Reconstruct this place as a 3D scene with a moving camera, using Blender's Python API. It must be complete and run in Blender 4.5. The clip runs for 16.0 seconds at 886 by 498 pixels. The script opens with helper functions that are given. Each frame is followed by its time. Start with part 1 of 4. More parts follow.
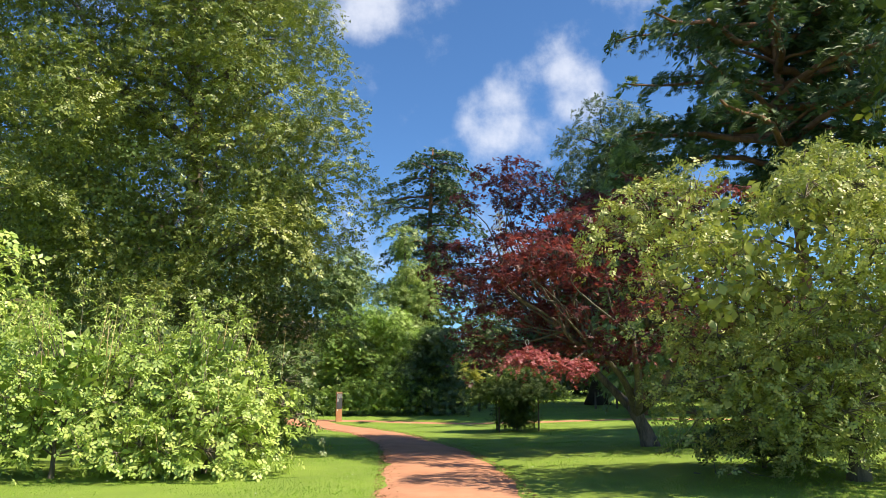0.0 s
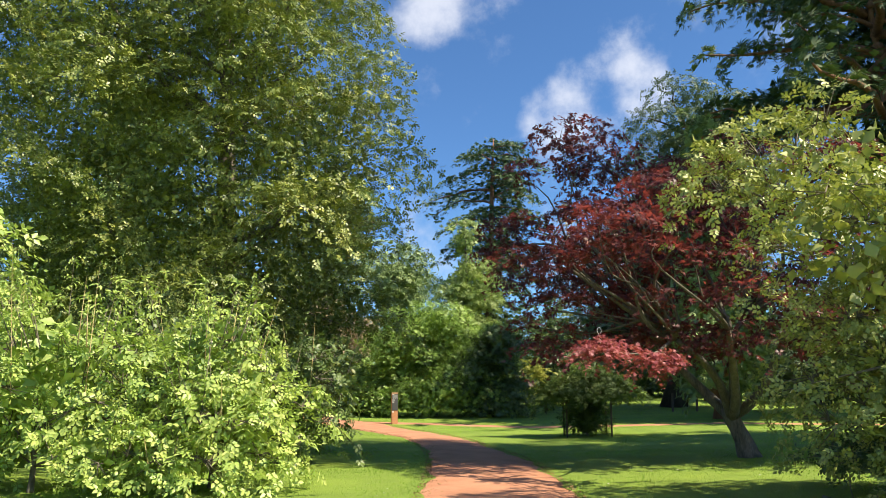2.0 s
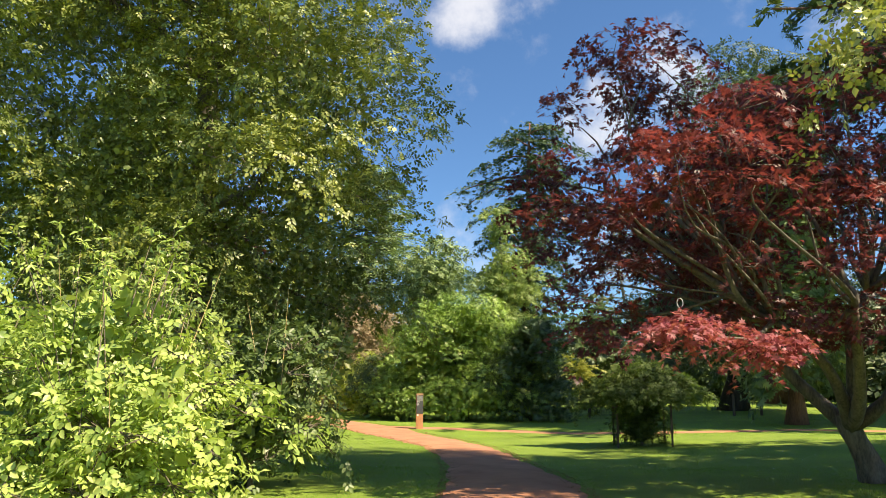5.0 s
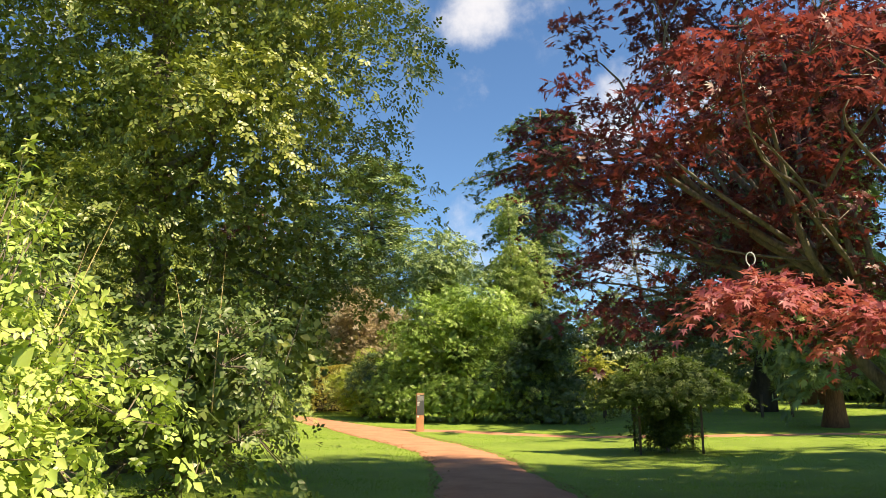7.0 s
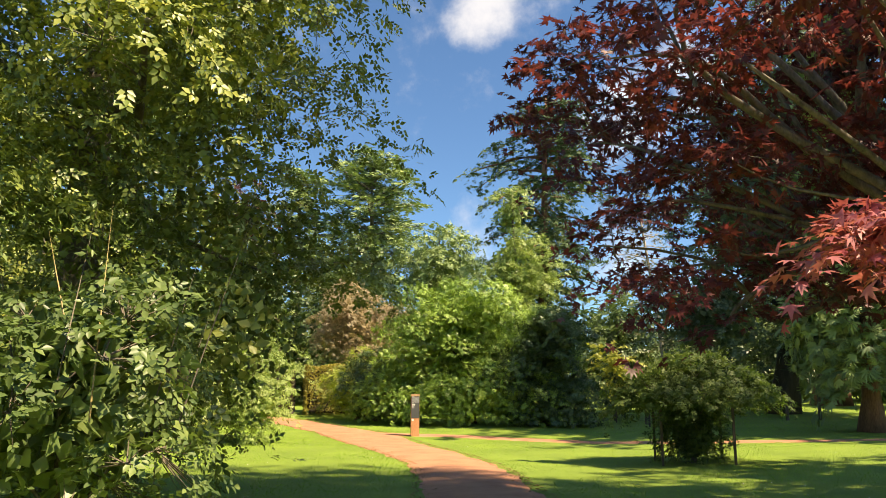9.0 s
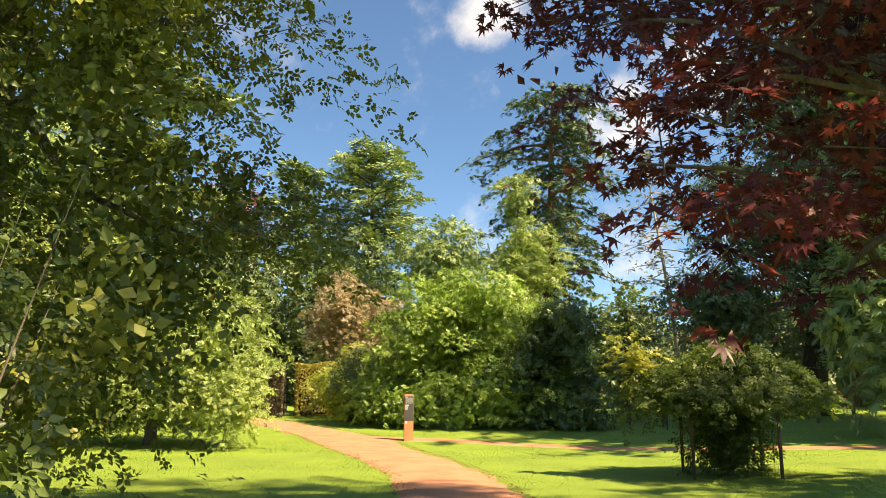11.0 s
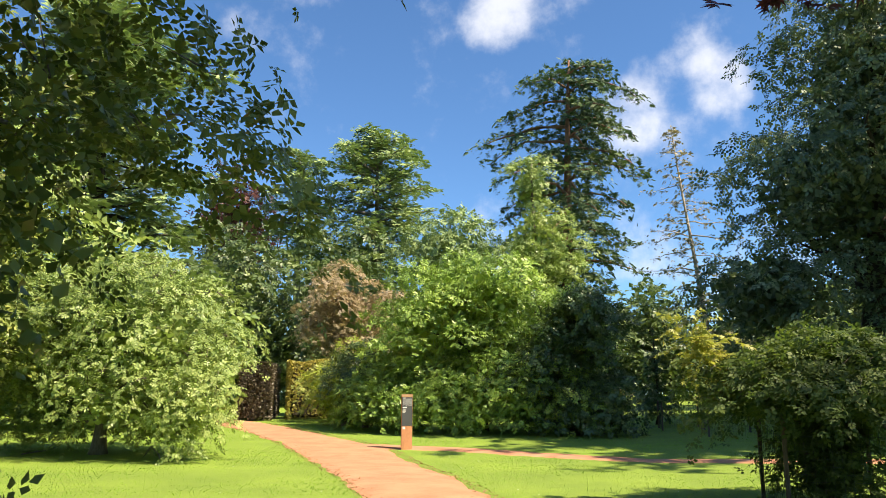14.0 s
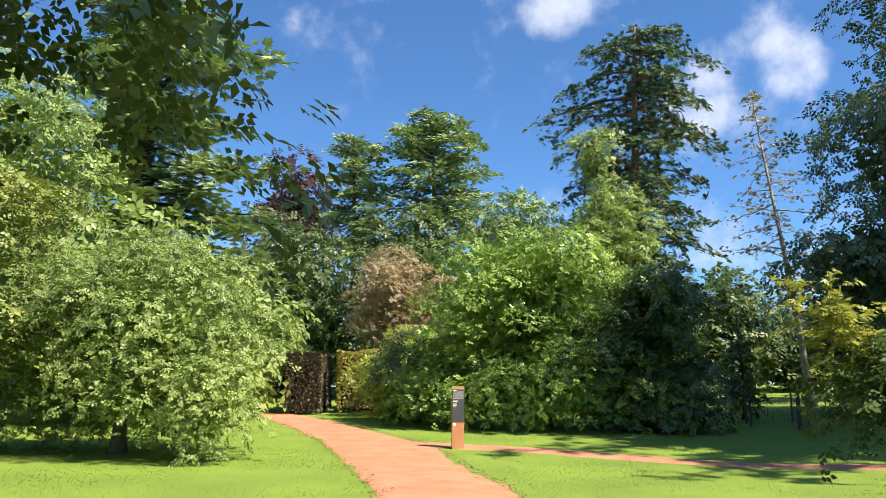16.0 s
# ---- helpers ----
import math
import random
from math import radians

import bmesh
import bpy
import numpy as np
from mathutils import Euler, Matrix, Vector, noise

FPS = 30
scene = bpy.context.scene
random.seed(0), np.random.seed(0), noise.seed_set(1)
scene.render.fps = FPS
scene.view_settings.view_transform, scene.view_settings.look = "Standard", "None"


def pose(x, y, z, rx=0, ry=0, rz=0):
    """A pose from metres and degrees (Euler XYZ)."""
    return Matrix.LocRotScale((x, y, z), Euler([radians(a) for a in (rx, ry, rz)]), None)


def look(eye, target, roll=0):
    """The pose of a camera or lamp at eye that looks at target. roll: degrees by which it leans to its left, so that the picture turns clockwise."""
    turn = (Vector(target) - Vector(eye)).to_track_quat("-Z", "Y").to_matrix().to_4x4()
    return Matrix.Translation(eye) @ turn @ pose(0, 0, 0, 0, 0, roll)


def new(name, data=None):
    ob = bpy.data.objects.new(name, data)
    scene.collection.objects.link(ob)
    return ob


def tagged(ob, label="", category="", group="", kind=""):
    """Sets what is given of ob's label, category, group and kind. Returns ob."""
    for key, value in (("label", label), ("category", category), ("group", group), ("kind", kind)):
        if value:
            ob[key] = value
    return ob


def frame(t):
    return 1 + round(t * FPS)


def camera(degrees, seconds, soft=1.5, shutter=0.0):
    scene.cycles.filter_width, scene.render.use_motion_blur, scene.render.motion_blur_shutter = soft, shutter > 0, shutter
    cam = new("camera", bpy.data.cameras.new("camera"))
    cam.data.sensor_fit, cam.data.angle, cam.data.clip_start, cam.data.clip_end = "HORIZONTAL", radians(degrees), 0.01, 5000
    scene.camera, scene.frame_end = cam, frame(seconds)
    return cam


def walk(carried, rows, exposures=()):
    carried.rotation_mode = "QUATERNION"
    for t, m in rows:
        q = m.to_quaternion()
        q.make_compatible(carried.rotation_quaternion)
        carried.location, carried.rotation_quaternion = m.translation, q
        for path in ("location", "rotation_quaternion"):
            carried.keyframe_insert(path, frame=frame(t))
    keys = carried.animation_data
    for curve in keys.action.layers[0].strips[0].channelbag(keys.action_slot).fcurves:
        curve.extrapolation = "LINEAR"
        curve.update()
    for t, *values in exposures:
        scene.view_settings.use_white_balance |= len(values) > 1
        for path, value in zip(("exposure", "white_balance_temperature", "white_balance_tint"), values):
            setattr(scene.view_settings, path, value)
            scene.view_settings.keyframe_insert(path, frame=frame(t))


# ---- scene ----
cam = camera(60.7, 16.0, soft=0.8)
METRES, EYE, TILT, LEAN, TURN = 22.0, 1.55, 10.8, 0.0, 0.0
ROWS = [
    (0.0, 0.0, 0.0, 0.0, 0.0, 0.0, -0.0),
    (0.5, 0.0022, 0.0313, -0.0068, 1.46, 0.03, 0.28),
    (1.0, 0.007, 0.0636, -0.0128, 2.75, 0.07, 0.45),
    (1.5, 0.009, 0.0946, -0.0193, 3.87, 0.11, 0.63),
    (2.0, 0.0111, 0.1266, -0.0258, 4.94, 0.15, 0.83),
    (2.5, 0.0112, 0.158, -0.0317, 5.99, 0.19, 0.99),
    (3.0, 0.0115, 0.1891, -0.0376, 6.71, 0.23, 1.06),
    (3.5, 0.011, 0.2194, -0.0431, 7.07, 0.25, 1.1),
    (4.0, 0.0111, 0.251, -0.049, 7.32, 0.27, 1.14),
    (6.5, 0.012, 0.4077, -0.0794, 8.53, 0.31, 1.37),
    (7.0, 0.0115, 0.4393, -0.0859, 8.71, 0.33, 1.39),
    (7.5, 0.0107, 0.4692, -0.0913, 8.84, 0.33, 1.41),
    (8.0, 0.0096, 0.4998, -0.0966, 8.96, 0.35, 1.4),
    (8.5, 0.0087, 0.5286, -0.1016, 9.05, 0.36, 1.44),
    (9.0, 0.0077, 0.5585, -0.1072, 9.13, 0.38, 1.48),
    (11.5, -0.0007, 0.7112, -0.1359, 9.74, 0.41, 1.54),
    (12.0, -0.0045, 0.7398, -0.1411, 9.87, 0.43, 1.57),
    (12.5, -0.0083, 0.7711, -0.1468, 10.01, 0.46, 1.59),
    (13.0, -0.0141, 0.7996, -0.1524, 10.16, 0.47, 1.58),
    (13.5, -0.0166, 0.8308, -0.1588, 10.3, 0.51, 1.6),
    (14.0, -0.0196, 0.8593, -0.1651, 10.42, 0.53, 1.62),
    (14.5, -0.0208, 0.8901, -0.1717, 11.09, 0.49, 1.84),
    (15.0, -0.0241, 0.9201, -0.1778, 12.63, 0.31, 2.19),
    (15.5, -0.0242, 0.9499, -0.1827, 14.1, 0.14, 2.4),
    (16.0, -0.0302, 0.979, -0.187, 15.23, 0.1, 2.58),
]
EXPOSURES = [(0.0, 0.92, 6900, 10), (4.0, 0.97, 7300, 10), (7.0, 1.12, 8300, 11), (9.0, 1.17, 8600, 11), (11.5, 1.34, 9600, 11), (12.6, 1.34, 9400, 11), (14.0, 1.18, 7400, 10), (16.0, 1.05, 6700, 10)]
walk(cam, [(t, pose(0, 0, EYE, TILT, LEAN, TURN) @ pose(METRES * x, METRES * y, METRES * z, 90 + pitch, roll, yaw)) for t, x, y, z, yaw, pitch, roll in ROWS], EXPOSURES)

# ---------- world, sun ----------
TO_SUN = Vector((0.58, -0.2, 0.79)).normalized()
world = bpy.data.worlds.new("world")
scene.world = world
world.use_nodes = True


def add_node(tree, kind, **values):
    n = tree.nodes.new(kind)
    for k, v in values.items():
        if k.startswith("in_"):
            key = k[3:]
            n.inputs[int(key) if key.isdigit() else key].default_value = v
        else:
            setattr(n, k, v)
    return n


def build_sky():
    nt = world.node_tree
    nt.nodes.clear()
    out = add_node(nt, "ShaderNodeOutputWorld")
    bg = add_node(nt, "ShaderNodeBackground", in_Strength=0.078)
    sky = add_node(nt, "ShaderNodeTexSky", sky_type="NISHITA", sun_disc=False, sun_elevation=math.asin(TO_SUN.z),
                   sun_rotation=math.atan2(TO_SUN.x, TO_SUN.y), air_density=0.9, dust_density=0.15, ozone_density=3.0)
    co = add_node(nt, "ShaderNodeTexCoord")
    warp = add_node(nt, "ShaderNodeTexNoise", in_Scale=9.0, in_Detail=6.0, in_Roughness=0.6)
    nt.links.new(co.outputs["Generated"], warp.inputs["Vector"])
    total = None
    # azimuth to the right, elevation, radius (degrees), weight of each cumulus
    for az, el, rad, weight in ((3.6, 20.6, 3.3, 0.85), (5.4, 23.2, 2.4, 0.5), (10.8, 22.4, 3.2, 0.85), (8.6, 24.6, 2.2, 0.4), (7.6, 20.2, 2.8, 0.4), (-6.3, 28.0, 3.3, 0.9),
                                (-4.5, 31.5, 3.3, 0.45), (13.5, 8.5, 5.0, 0.5), (30.0, 30.0, 7.0, 0.6), (55.0, 25.0, 9.0, 0.7),
                                (-60.0, 28.0, 9.0, 0.7), (120.0, 30.0, 12.0, 0.7), (-130.0, 26.0, 12.0, 0.7), (180.0, 35.0, 10.0, 0.7), (-30.0, 50.0, 8.0, 0.6)):
        a, e = radians(az), radians(el)
        d = add_node(nt, "ShaderNodeVectorMath", operation="DOT_PRODUCT")
        nt.links.new(co.outputs["Generated"], d.inputs[0])
        d.inputs[1].default_value = (math.sin(a) * math.cos(e), math.cos(a) * math.cos(e), math.sin(e))
        m = add_node(nt, "ShaderNodeMapRange", interpolation_type="SMOOTHSTEP")
        nt.links.new(d.outputs["Value"], m.inputs["Value"])
        m.inputs["From Min"].default_value, m.inputs["From Max"].default_value = math.cos(radians(rad)), 1.0
        m.inputs["To Max"].default_value = weight
        if total is None:
            total = m.outputs[0]
        else:
            s = add_node(nt, "ShaderNodeMath", operation="ADD")
            nt.links.new(total, s.inputs[0]), nt.links.new(m.outputs[0], s.inputs[1])
            total = s.outputs[0]
    mul = add_node(nt, "ShaderNodeMath", operation="MULTIPLY_ADD", in_1=3.6, in_2=-1.75)
    nt.links.new(warp.outputs["Fac"], mul.inputs[0])
    s = add_node(nt, "ShaderNodeMath", operation="ADD")
    nt.links.new(total, s.inputs[0]), nt.links.new(mul.outputs[0], s.inputs[1])
    soft = add_node(nt, "ShaderNodeMapRange", interpolation_type="SMOOTHSTEP", in_1=0.12, in_2=1.45, in_4=0.82)
    nt.links.new(s.outputs[0], soft.inputs["Value"])
    hue = add_node(nt, "ShaderNodeMix", data_type="RGBA", blend_type="MULTIPLY", in_0=1.0)
    hue.inputs[7].default_value = (0.62, 0.95, 1.25, 1)
    nt.links.new(sky.outputs[0], hue.inputs[6])
    mix = add_node(nt, "ShaderNodeMix", data_type="RGBA")
    mix.inputs[7].default_value = (6.0, 6.5, 7.7, 1)
    nt.links.new(soft.outputs[0], mix.inputs[0]), nt.links.new(hue.outputs[2], mix.inputs[6])
    nt.links.new(mix.outputs[2], bg.inputs["Color"])
    nt.links.new(bg.outputs[0], out.inputs[0])


build_sky()
sun = new("sun", bpy.data.lights.new("sun", "SUN"))
sun.data.energy, sun.data.angle, sun.data.color = 5.0, radians(0.53), (1.0, 0.91, 0.74)
sun.matrix_world = look((0, 0, 60), Vector((0, 0, 60)) - TO_SUN)


# ---------- materials ----------
def material(name):
    m = bpy.data.materials.new(name)
    m.use_nodes = True
    nt = m.node_tree
    return m, nt, nt.nodes["Principled BSDF"], nt.nodes["Material Output"]


def ramp_of(nt, stops):
    r = add_node(nt, "ShaderNodeValToRGB")
    while len(r.color_ramp.elements) < len(stops):
        r.color_ramp.elements.new(0.5)
    for e, (p, c) in zip(r.color_ramp.elements, stops):
        e.position, e.color = p, (*c, 1)
    return r


def leaf_material(name, dark, mid, light, translucent=0.35, rough=0.4, patch=0.35, odd=None, glow=(1.2, 1.3, 0.8)):
    """Leaves: each leaf has its own shade, patches of the crown differ, light passes through."""
    m, nt, bsdf, out = material(name)
    geo = add_node(nt, "ShaderNodeNewGeometry")
    co = add_node(nt, "ShaderNodeTexCoord")
    noise_n = add_node(nt, "ShaderNodeTexNoise", in_Scale=patch, in_Detail=3.0)
    nt.links.new(co.outputs["Object"], noise_n.inputs["Vector"])
    mixv = add_node(nt, "ShaderNodeMath", operation="MULTIPLY_ADD", in_1=0.36, in_2=-0.1)
    nt.links.new(geo.outputs["Random Per Island"], mixv.inputs[0])
    s = add_node(nt, "ShaderNodeMath", operation="MULTIPLY_ADD", in_1=0.75)
    nt.links.new(noise_n.outputs["Fac"], s.inputs[0]), nt.links.new(mixv.outputs[0], s.inputs[2])
    stops = [(0.1, dark), (0.45, mid), (0.85, light)]
    if odd:
        stops.append((0.93, odd))
    r = ramp_of(nt, stops)
    nt.links.new(s.outputs[0], r.inputs[0])
    nt.links.new(r.outputs[0], bsdf.inputs["Base Color"])
    bsdf.inputs["Roughness"].default_value = rough
    bsdf.inputs["Specular IOR Level"].default_value = 0.4
    tr = add_node(nt, "ShaderNodeBsdfTranslucent")
    warm = add_node(nt, "ShaderNodeMix", data_type="RGBA", blend_type="MULTIPLY", in_0=1.0)
    warm.inputs[7].default_value = (*glow, 1)
    nt.links.new(r.outputs[0], warm.inputs[6]), nt.links.new(warm.outputs[2], tr.inputs[0])
    mx = add_node(nt, "ShaderNodeMixShader", in_0=translucent)
    nt.links.new(bsdf.outputs[0], mx.inputs[1]), nt.links.new(tr.outputs[0], mx.inputs[2])
    nt.links.new(mx.outputs[0], out.inputs[0])
    return m


def rough_material(name, a, b, scale=3.0, fine=40.0, rough=0.9, bump=0.4, stretch=(1, 1, 1), c=None):
    """Bark, soil, gravel: two scales of colour variation and relief."""
    m, nt, bsdf, out = material(name)
    co = add_node(nt, "ShaderNodeTexCoord")
    mp = add_node(nt, "ShaderNodeMapping")
    mp.inputs["Scale"].default_value = stretch
    nt.links.new(co.outputs["Object"], mp.inputs[0])
    big = add_node(nt, "ShaderNodeTexNoise", in_Scale=scale, in_Detail=5.0, in_Roughness=0.65)
    small = add_node(nt, "ShaderNodeTexNoise", in_Scale=fine, in_Detail=4.0, in_Roughness=0.7)
    nt.links.new(mp.outputs[0], big.inputs[0]), nt.links.new(mp.outputs[0], small.inputs[0])
    s = add_node(nt, "ShaderNodeMath", operation="ADD")
    nt.links.new(big.outputs[0], s.inputs[0]), nt.links.new(small.outputs[0], s.inputs[1])
    half = add_node(nt, "ShaderNodeMath", operation="MULTIPLY", in_1=0.5)
    nt.links.new(s.outputs[0], half.inputs[0])
    stops = [(0.35, a), (0.62, b)]
    if c:
        stops.append((0.72, c))
    r = ramp_of(nt, stops)
    nt.links.new(half.outputs[0], r.inputs[0]), nt.links.new(r.outputs[0], bsdf.inputs["Base Color"])
    bsdf.inputs["Roughness"].default_value = rough
    bp = add_node(nt, "ShaderNodeBump", in_Strength=bump, in_Distance=0.03)
    nt.links.new(half.outputs[0], bp.inputs["Height"]), nt.links.new(bp.outputs[0], bsdf.inputs["Normal"])
    return m


LIME = leaf_material("lime_leaves", (0.062, 0.094, 0.027), (0.181, 0.227, 0.055), (0.387, 0.383, 0.083), 0.18)
SHRUB = leaf_material("shrub_leaves", (0.140, 0.226, 0.075), (0.368, 0.479, 0.122), (0.579, 0.612, 0.218), 0.27, patch=0.6, odd=(0.42, 0.31, 0.13))
# Darker shrub green, with the shade under the lime put into it.
DUSK = leaf_material("dark_shaded_shrub_leaves", (0.053, 0.092, 0.036), (0.134, 0.196, 0.066), (0.268, 0.325, 0.105), 0.28, patch=0.6)
OLIVE = leaf_material("olive_leaves", (0.125, 0.156, 0.053), (0.317, 0.355, 0.097), (0.587, 0.562, 0.220), 0.22, patch=0.5)
RED = leaf_material("red_maple_leaves", (0.047, 0.020, 0.024), (0.124, 0.039, 0.042), (0.285, 0.077, 0.068), 0.42, 0.42, 0.5, glow=(1.8, 1.2, 1.0))
# Pink maple leaves, brightened in colour to read as sunlit.
PINK = leaf_material("sunlit_pink_maple_leaves", (0.16, 0.03, 0.045), (0.36, 0.085, 0.11), (0.52, 0.22, 0.24), 0.4, 0.45, 0.8)
MAGNOLIA = leaf_material("broad_evergreen_leaves", (0.088, 0.156, 0.052), (0.240, 0.365, 0.080), (0.446, 0.549, 0.132), 0.25, 0.35, 0.4)
# Darker evergreen leaves; the shade on the right side is put into this colour.
SHADED_EVERGREEN = leaf_material("shaded_evergreen_leaves", (0.032, 0.062, 0.026), (0.081, 0.132, 0.048), (0.172, 0.224, 0.089), 0.2, 0.35, 0.4)
FRESH = leaf_material("pale_green_leaves", (0.117, 0.194, 0.065), (0.254, 0.336, 0.105), (0.427, 0.476, 0.180), 0.28)
FIR = leaf_material("fir_needles", (0.025, 0.059, 0.028), (0.074, 0.128, 0.050), (0.177, 0.222, 0.072), 0.12, 0.6)
CEDAR = leaf_material("cedar_needles", (0.081, 0.138, 0.068), (0.217, 0.300, 0.114), (0.433, 0.500, 0.192), 0.15, 0.6)
YEW = leaf_material("dark_evergreen_leaves", (0.040, 0.068, 0.039), (0.116, 0.166, 0.090), (0.282, 0.314, 0.180), 0.2, 0.5)
COPPER = leaf_material("copper_beech_leaves", (0.027, 0.012, 0.013), (0.075, 0.028, 0.024), (0.167, 0.062, 0.046), 0.3)
BLUSH = leaf_material("blush_leaves", (0.23, 0.195, 0.115), (0.40, 0.31, 0.21), (0.52, 0.39, 0.30), 0.35)
BROWN = leaf_material("brown_hedge_leaves", (0.045, 0.038, 0.028), (0.10, 0.08, 0.055), (0.17, 0.135, 0.085), 0.2)
YELLOW = leaf_material("yellow_hedge_leaves", (0.26, 0.23, 0.07), (0.42, 0.36, 0.10), (0.50, 0.42, 0.15), 0.35)
GOLD = leaf_material("golden_leaves", (0.17, 0.23, 0.035), (0.32, 0.38, 0.06), (0.46, 0.47, 0.09), 0.4)
ACER = leaf_material("acer_leaves", (0.035, 0.069, 0.019), (0.090, 0.138, 0.035), (0.179, 0.221, 0.051), 0.4, 0.6, patch=0.9)
AMBER = leaf_material("amber_leaves", (0.216, 0.250, 0.055), (0.360, 0.370, 0.088), (0.468, 0.360, 0.121), 0.4, patch=1.5)
LARCH = leaf_material("thin_larch_needles", (0.107, 0.118, 0.062), (0.247, 0.220, 0.124), (0.400, 0.324, 0.196), 0.2)
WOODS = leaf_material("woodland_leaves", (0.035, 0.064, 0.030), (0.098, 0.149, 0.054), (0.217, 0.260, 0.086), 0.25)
BLADE = leaf_material("grass_blades", (0.109, 0.214, 0.031), (0.216, 0.375, 0.051), (0.391, 0.516, 0.091), 0.5, 0.6, 0.5)
STRAW = leaf_material("straw_stalks", (0.24, 0.18, 0.08), (0.38, 0.29, 0.13), (0.46, 0.40, 0.20), 0.1)
BARK = rough_material("grey_bark", (0.07, 0.055, 0.04), (0.2, 0.17, 0.13), 4, 30, 0.9, 0.8, (1, 1, 0.25))
PALE_BARK = rough_material("pale_maple_bark", (0.045, 0.04, 0.032), (0.2, 0.175, 0.14), 5, 30, 0.85, 0.6, (1, 1, 0.35))
LARCH_BARK = rough_material("pale_larch_bark", (0.2, 0.165, 0.125), (0.44, 0.38, 0.3), 5, 30, 0.9, 0.5, (1, 1, 0.35))
DARK_BARK = rough_material("dark_bark", (0.02, 0.016, 0.012), (0.08, 0.06, 0.045), 4, 30, 0.9, 0.8, (1, 1, 0.2))
RED_BARK = rough_material("red_bark", (0.10, 0.045, 0.028), (0.30, 0.15, 0.09), 4, 30, 0.9, 0.9, (1, 1, 0.15))
WOOD_STAKE = rough_material("weathered_stake_wood", (0.06, 0.044, 0.032), (0.14, 0.105, 0.075), 6, 50, 0.85, 0.3, (1, 1, 0.1))
GRAVEL = rough_material("red_gravel", (0.33, 0.14, 0.075), (0.52, 0.25, 0.145), 1.3, 55, 0.95, 0.35, c=(0.6, 0.34, 0.22))
SOIL = rough_material("bare_soil", (0.05, 0.03, 0.02), (0.14, 0.085, 0.05), 3, 40, 0.95, 0.6)
TURF = rough_material("lawn_turf", (0.125, 0.20, 0.022), (0.215, 0.31, 0.035), 0.5, 75, 0.9, 1.0, c=(0.30, 0.38, 0.055))
CORTEN = rough_material("rusted_steel", (0.38, 0.155, 0.07), (0.58, 0.27, 0.14), 3, 60, 0.8, 0.1, (1, 1, 0.3))
PANEL = rough_material("dark_grey_panel", (0.05, 0.055, 0.062), (0.075, 0.08, 0.09), 2, 30, 0.45, 0.02)
LETTER = rough_material("white_lettering", (0.6, 0.6, 0.6), (0.75, 0.75, 0.75), 8, 40, 0.6, 0.02)
PICTURE = rough_material("grey_picture", (0.12, 0.125, 0.13), (0.28, 0.29, 0.3), 9, 30, 0.5, 0.02)
WIRE = rough_material("green_wire", (0.02, 0.03, 0.02), (0.05, 0.06, 0.045), 8, 40, 0.6, 0.05)
TAG = rough_material("white_tag_cord", (0.5, 0.5, 0.48), (0.7, 0.7, 0.68), 8, 40, 0.6, 0.05)

rng = np.random.default_rng(7)


# ---------- ground shape ----------
def ground_z(x, y):
    """Level lawn that rises gently far off and towards the wood."""
    x, y = np.asarray(x, float), np.asarray(y, float)
    far = 0.03 * np.clip(y - 38.0, 0, 60)
    side = 0.04 * np.clip(x - 1.5, 0, 8) * np.clip((y - 8) / 8, 0, 1)
    return far + side


def gz(x, y):
    return float(ground_z(x, y))


# ---------- mesh helpers ----------
def mesh_object(name, verts, faces, mat, parent=None, smooth=True):
    me = bpy.data.meshes.new(name)
    me.from_pydata([tuple(v) for v in verts], [], faces)
    me.materials.append(mat)
    if smooth:
        me.polygons.foreach_set("use_smooth", [True] * len(me.polygons))
    me.update()
    ob = new(name, me)
    if parent:
        ob.parent = parent
    return ob


def part(name, bm, mat, parent, label=""):
    """One bmesh as one mesh object under a thing or a part."""
    me = bpy.data.meshes.new(name)
    bm.to_mesh(me)
    bm.free()
    me.materials.append(mat)
    ob = new(name, me)
    ob.parent = parent
    return tagged(ob, label)


def box(sx, sy, sz, at=(0, 0, 0), bevel=0.004):
    bm = bmesh.new()
    bmesh.ops.create_cube(bm, size=1.0, matrix=Matrix.Translation(at) @ Matrix.Diagonal((sx, sy, sz, 1)))
    if bevel:
        bmesh.ops.bevel(bm, geom=bm.edges[:], offset=bevel, segments=2, affect="EDGES")
    return bm


def tri_mesh(name, verts, tris, mat, parent=None):
    """A mesh from arrays of vertices and triangles."""
    me = bpy.data.meshes.new(name)
    me.vertices.add(len(verts)), me.loops.add(tris.size), me.polygons.add(len(tris))
    me.vertices.foreach_set("co", np.ascontiguousarray(verts, np.float32).ravel())
    me.loops.foreach_set("vertex_index", np.ascontiguousarray(tris, np.int32).ravel())
    me.polygons.foreach_set("loop_start", np.arange(0, tris.size, 3, dtype=np.int32))
    me.update(calc_edges=True)
    me.materials.append(mat)
    ob = new(name, me)
    if parent:
        ob.parent = parent
    return ob


def unit(v):
    return v / np.maximum(np.linalg.norm(v, axis=-1, keepdims=True), 1e-6)


def rand_dirs(n):
    return unit(rng.normal(size=(n, 3)))


STAR = ((0.12, 0, 0), (0.2, -0.5, -0.05), (0.36, -0.2, 0.04), (0.78, -0.4, -0.06), (0.5, -0.1, 0.03), (1.0, 0.02, -0.08), (0.5, 0.14, 0.03), (0.78, 0.42, -0.06), (0.36, 0.24, 0.04), (0.2, 0.5, -0.05))
STAR_FACES = ((0, 1, 2), (0, 2, 3), (0, 3, 4), (0, 4, 5), (0, 5, 6), (0, 6, 7), (0, 7, 8), (0, 8, 9))


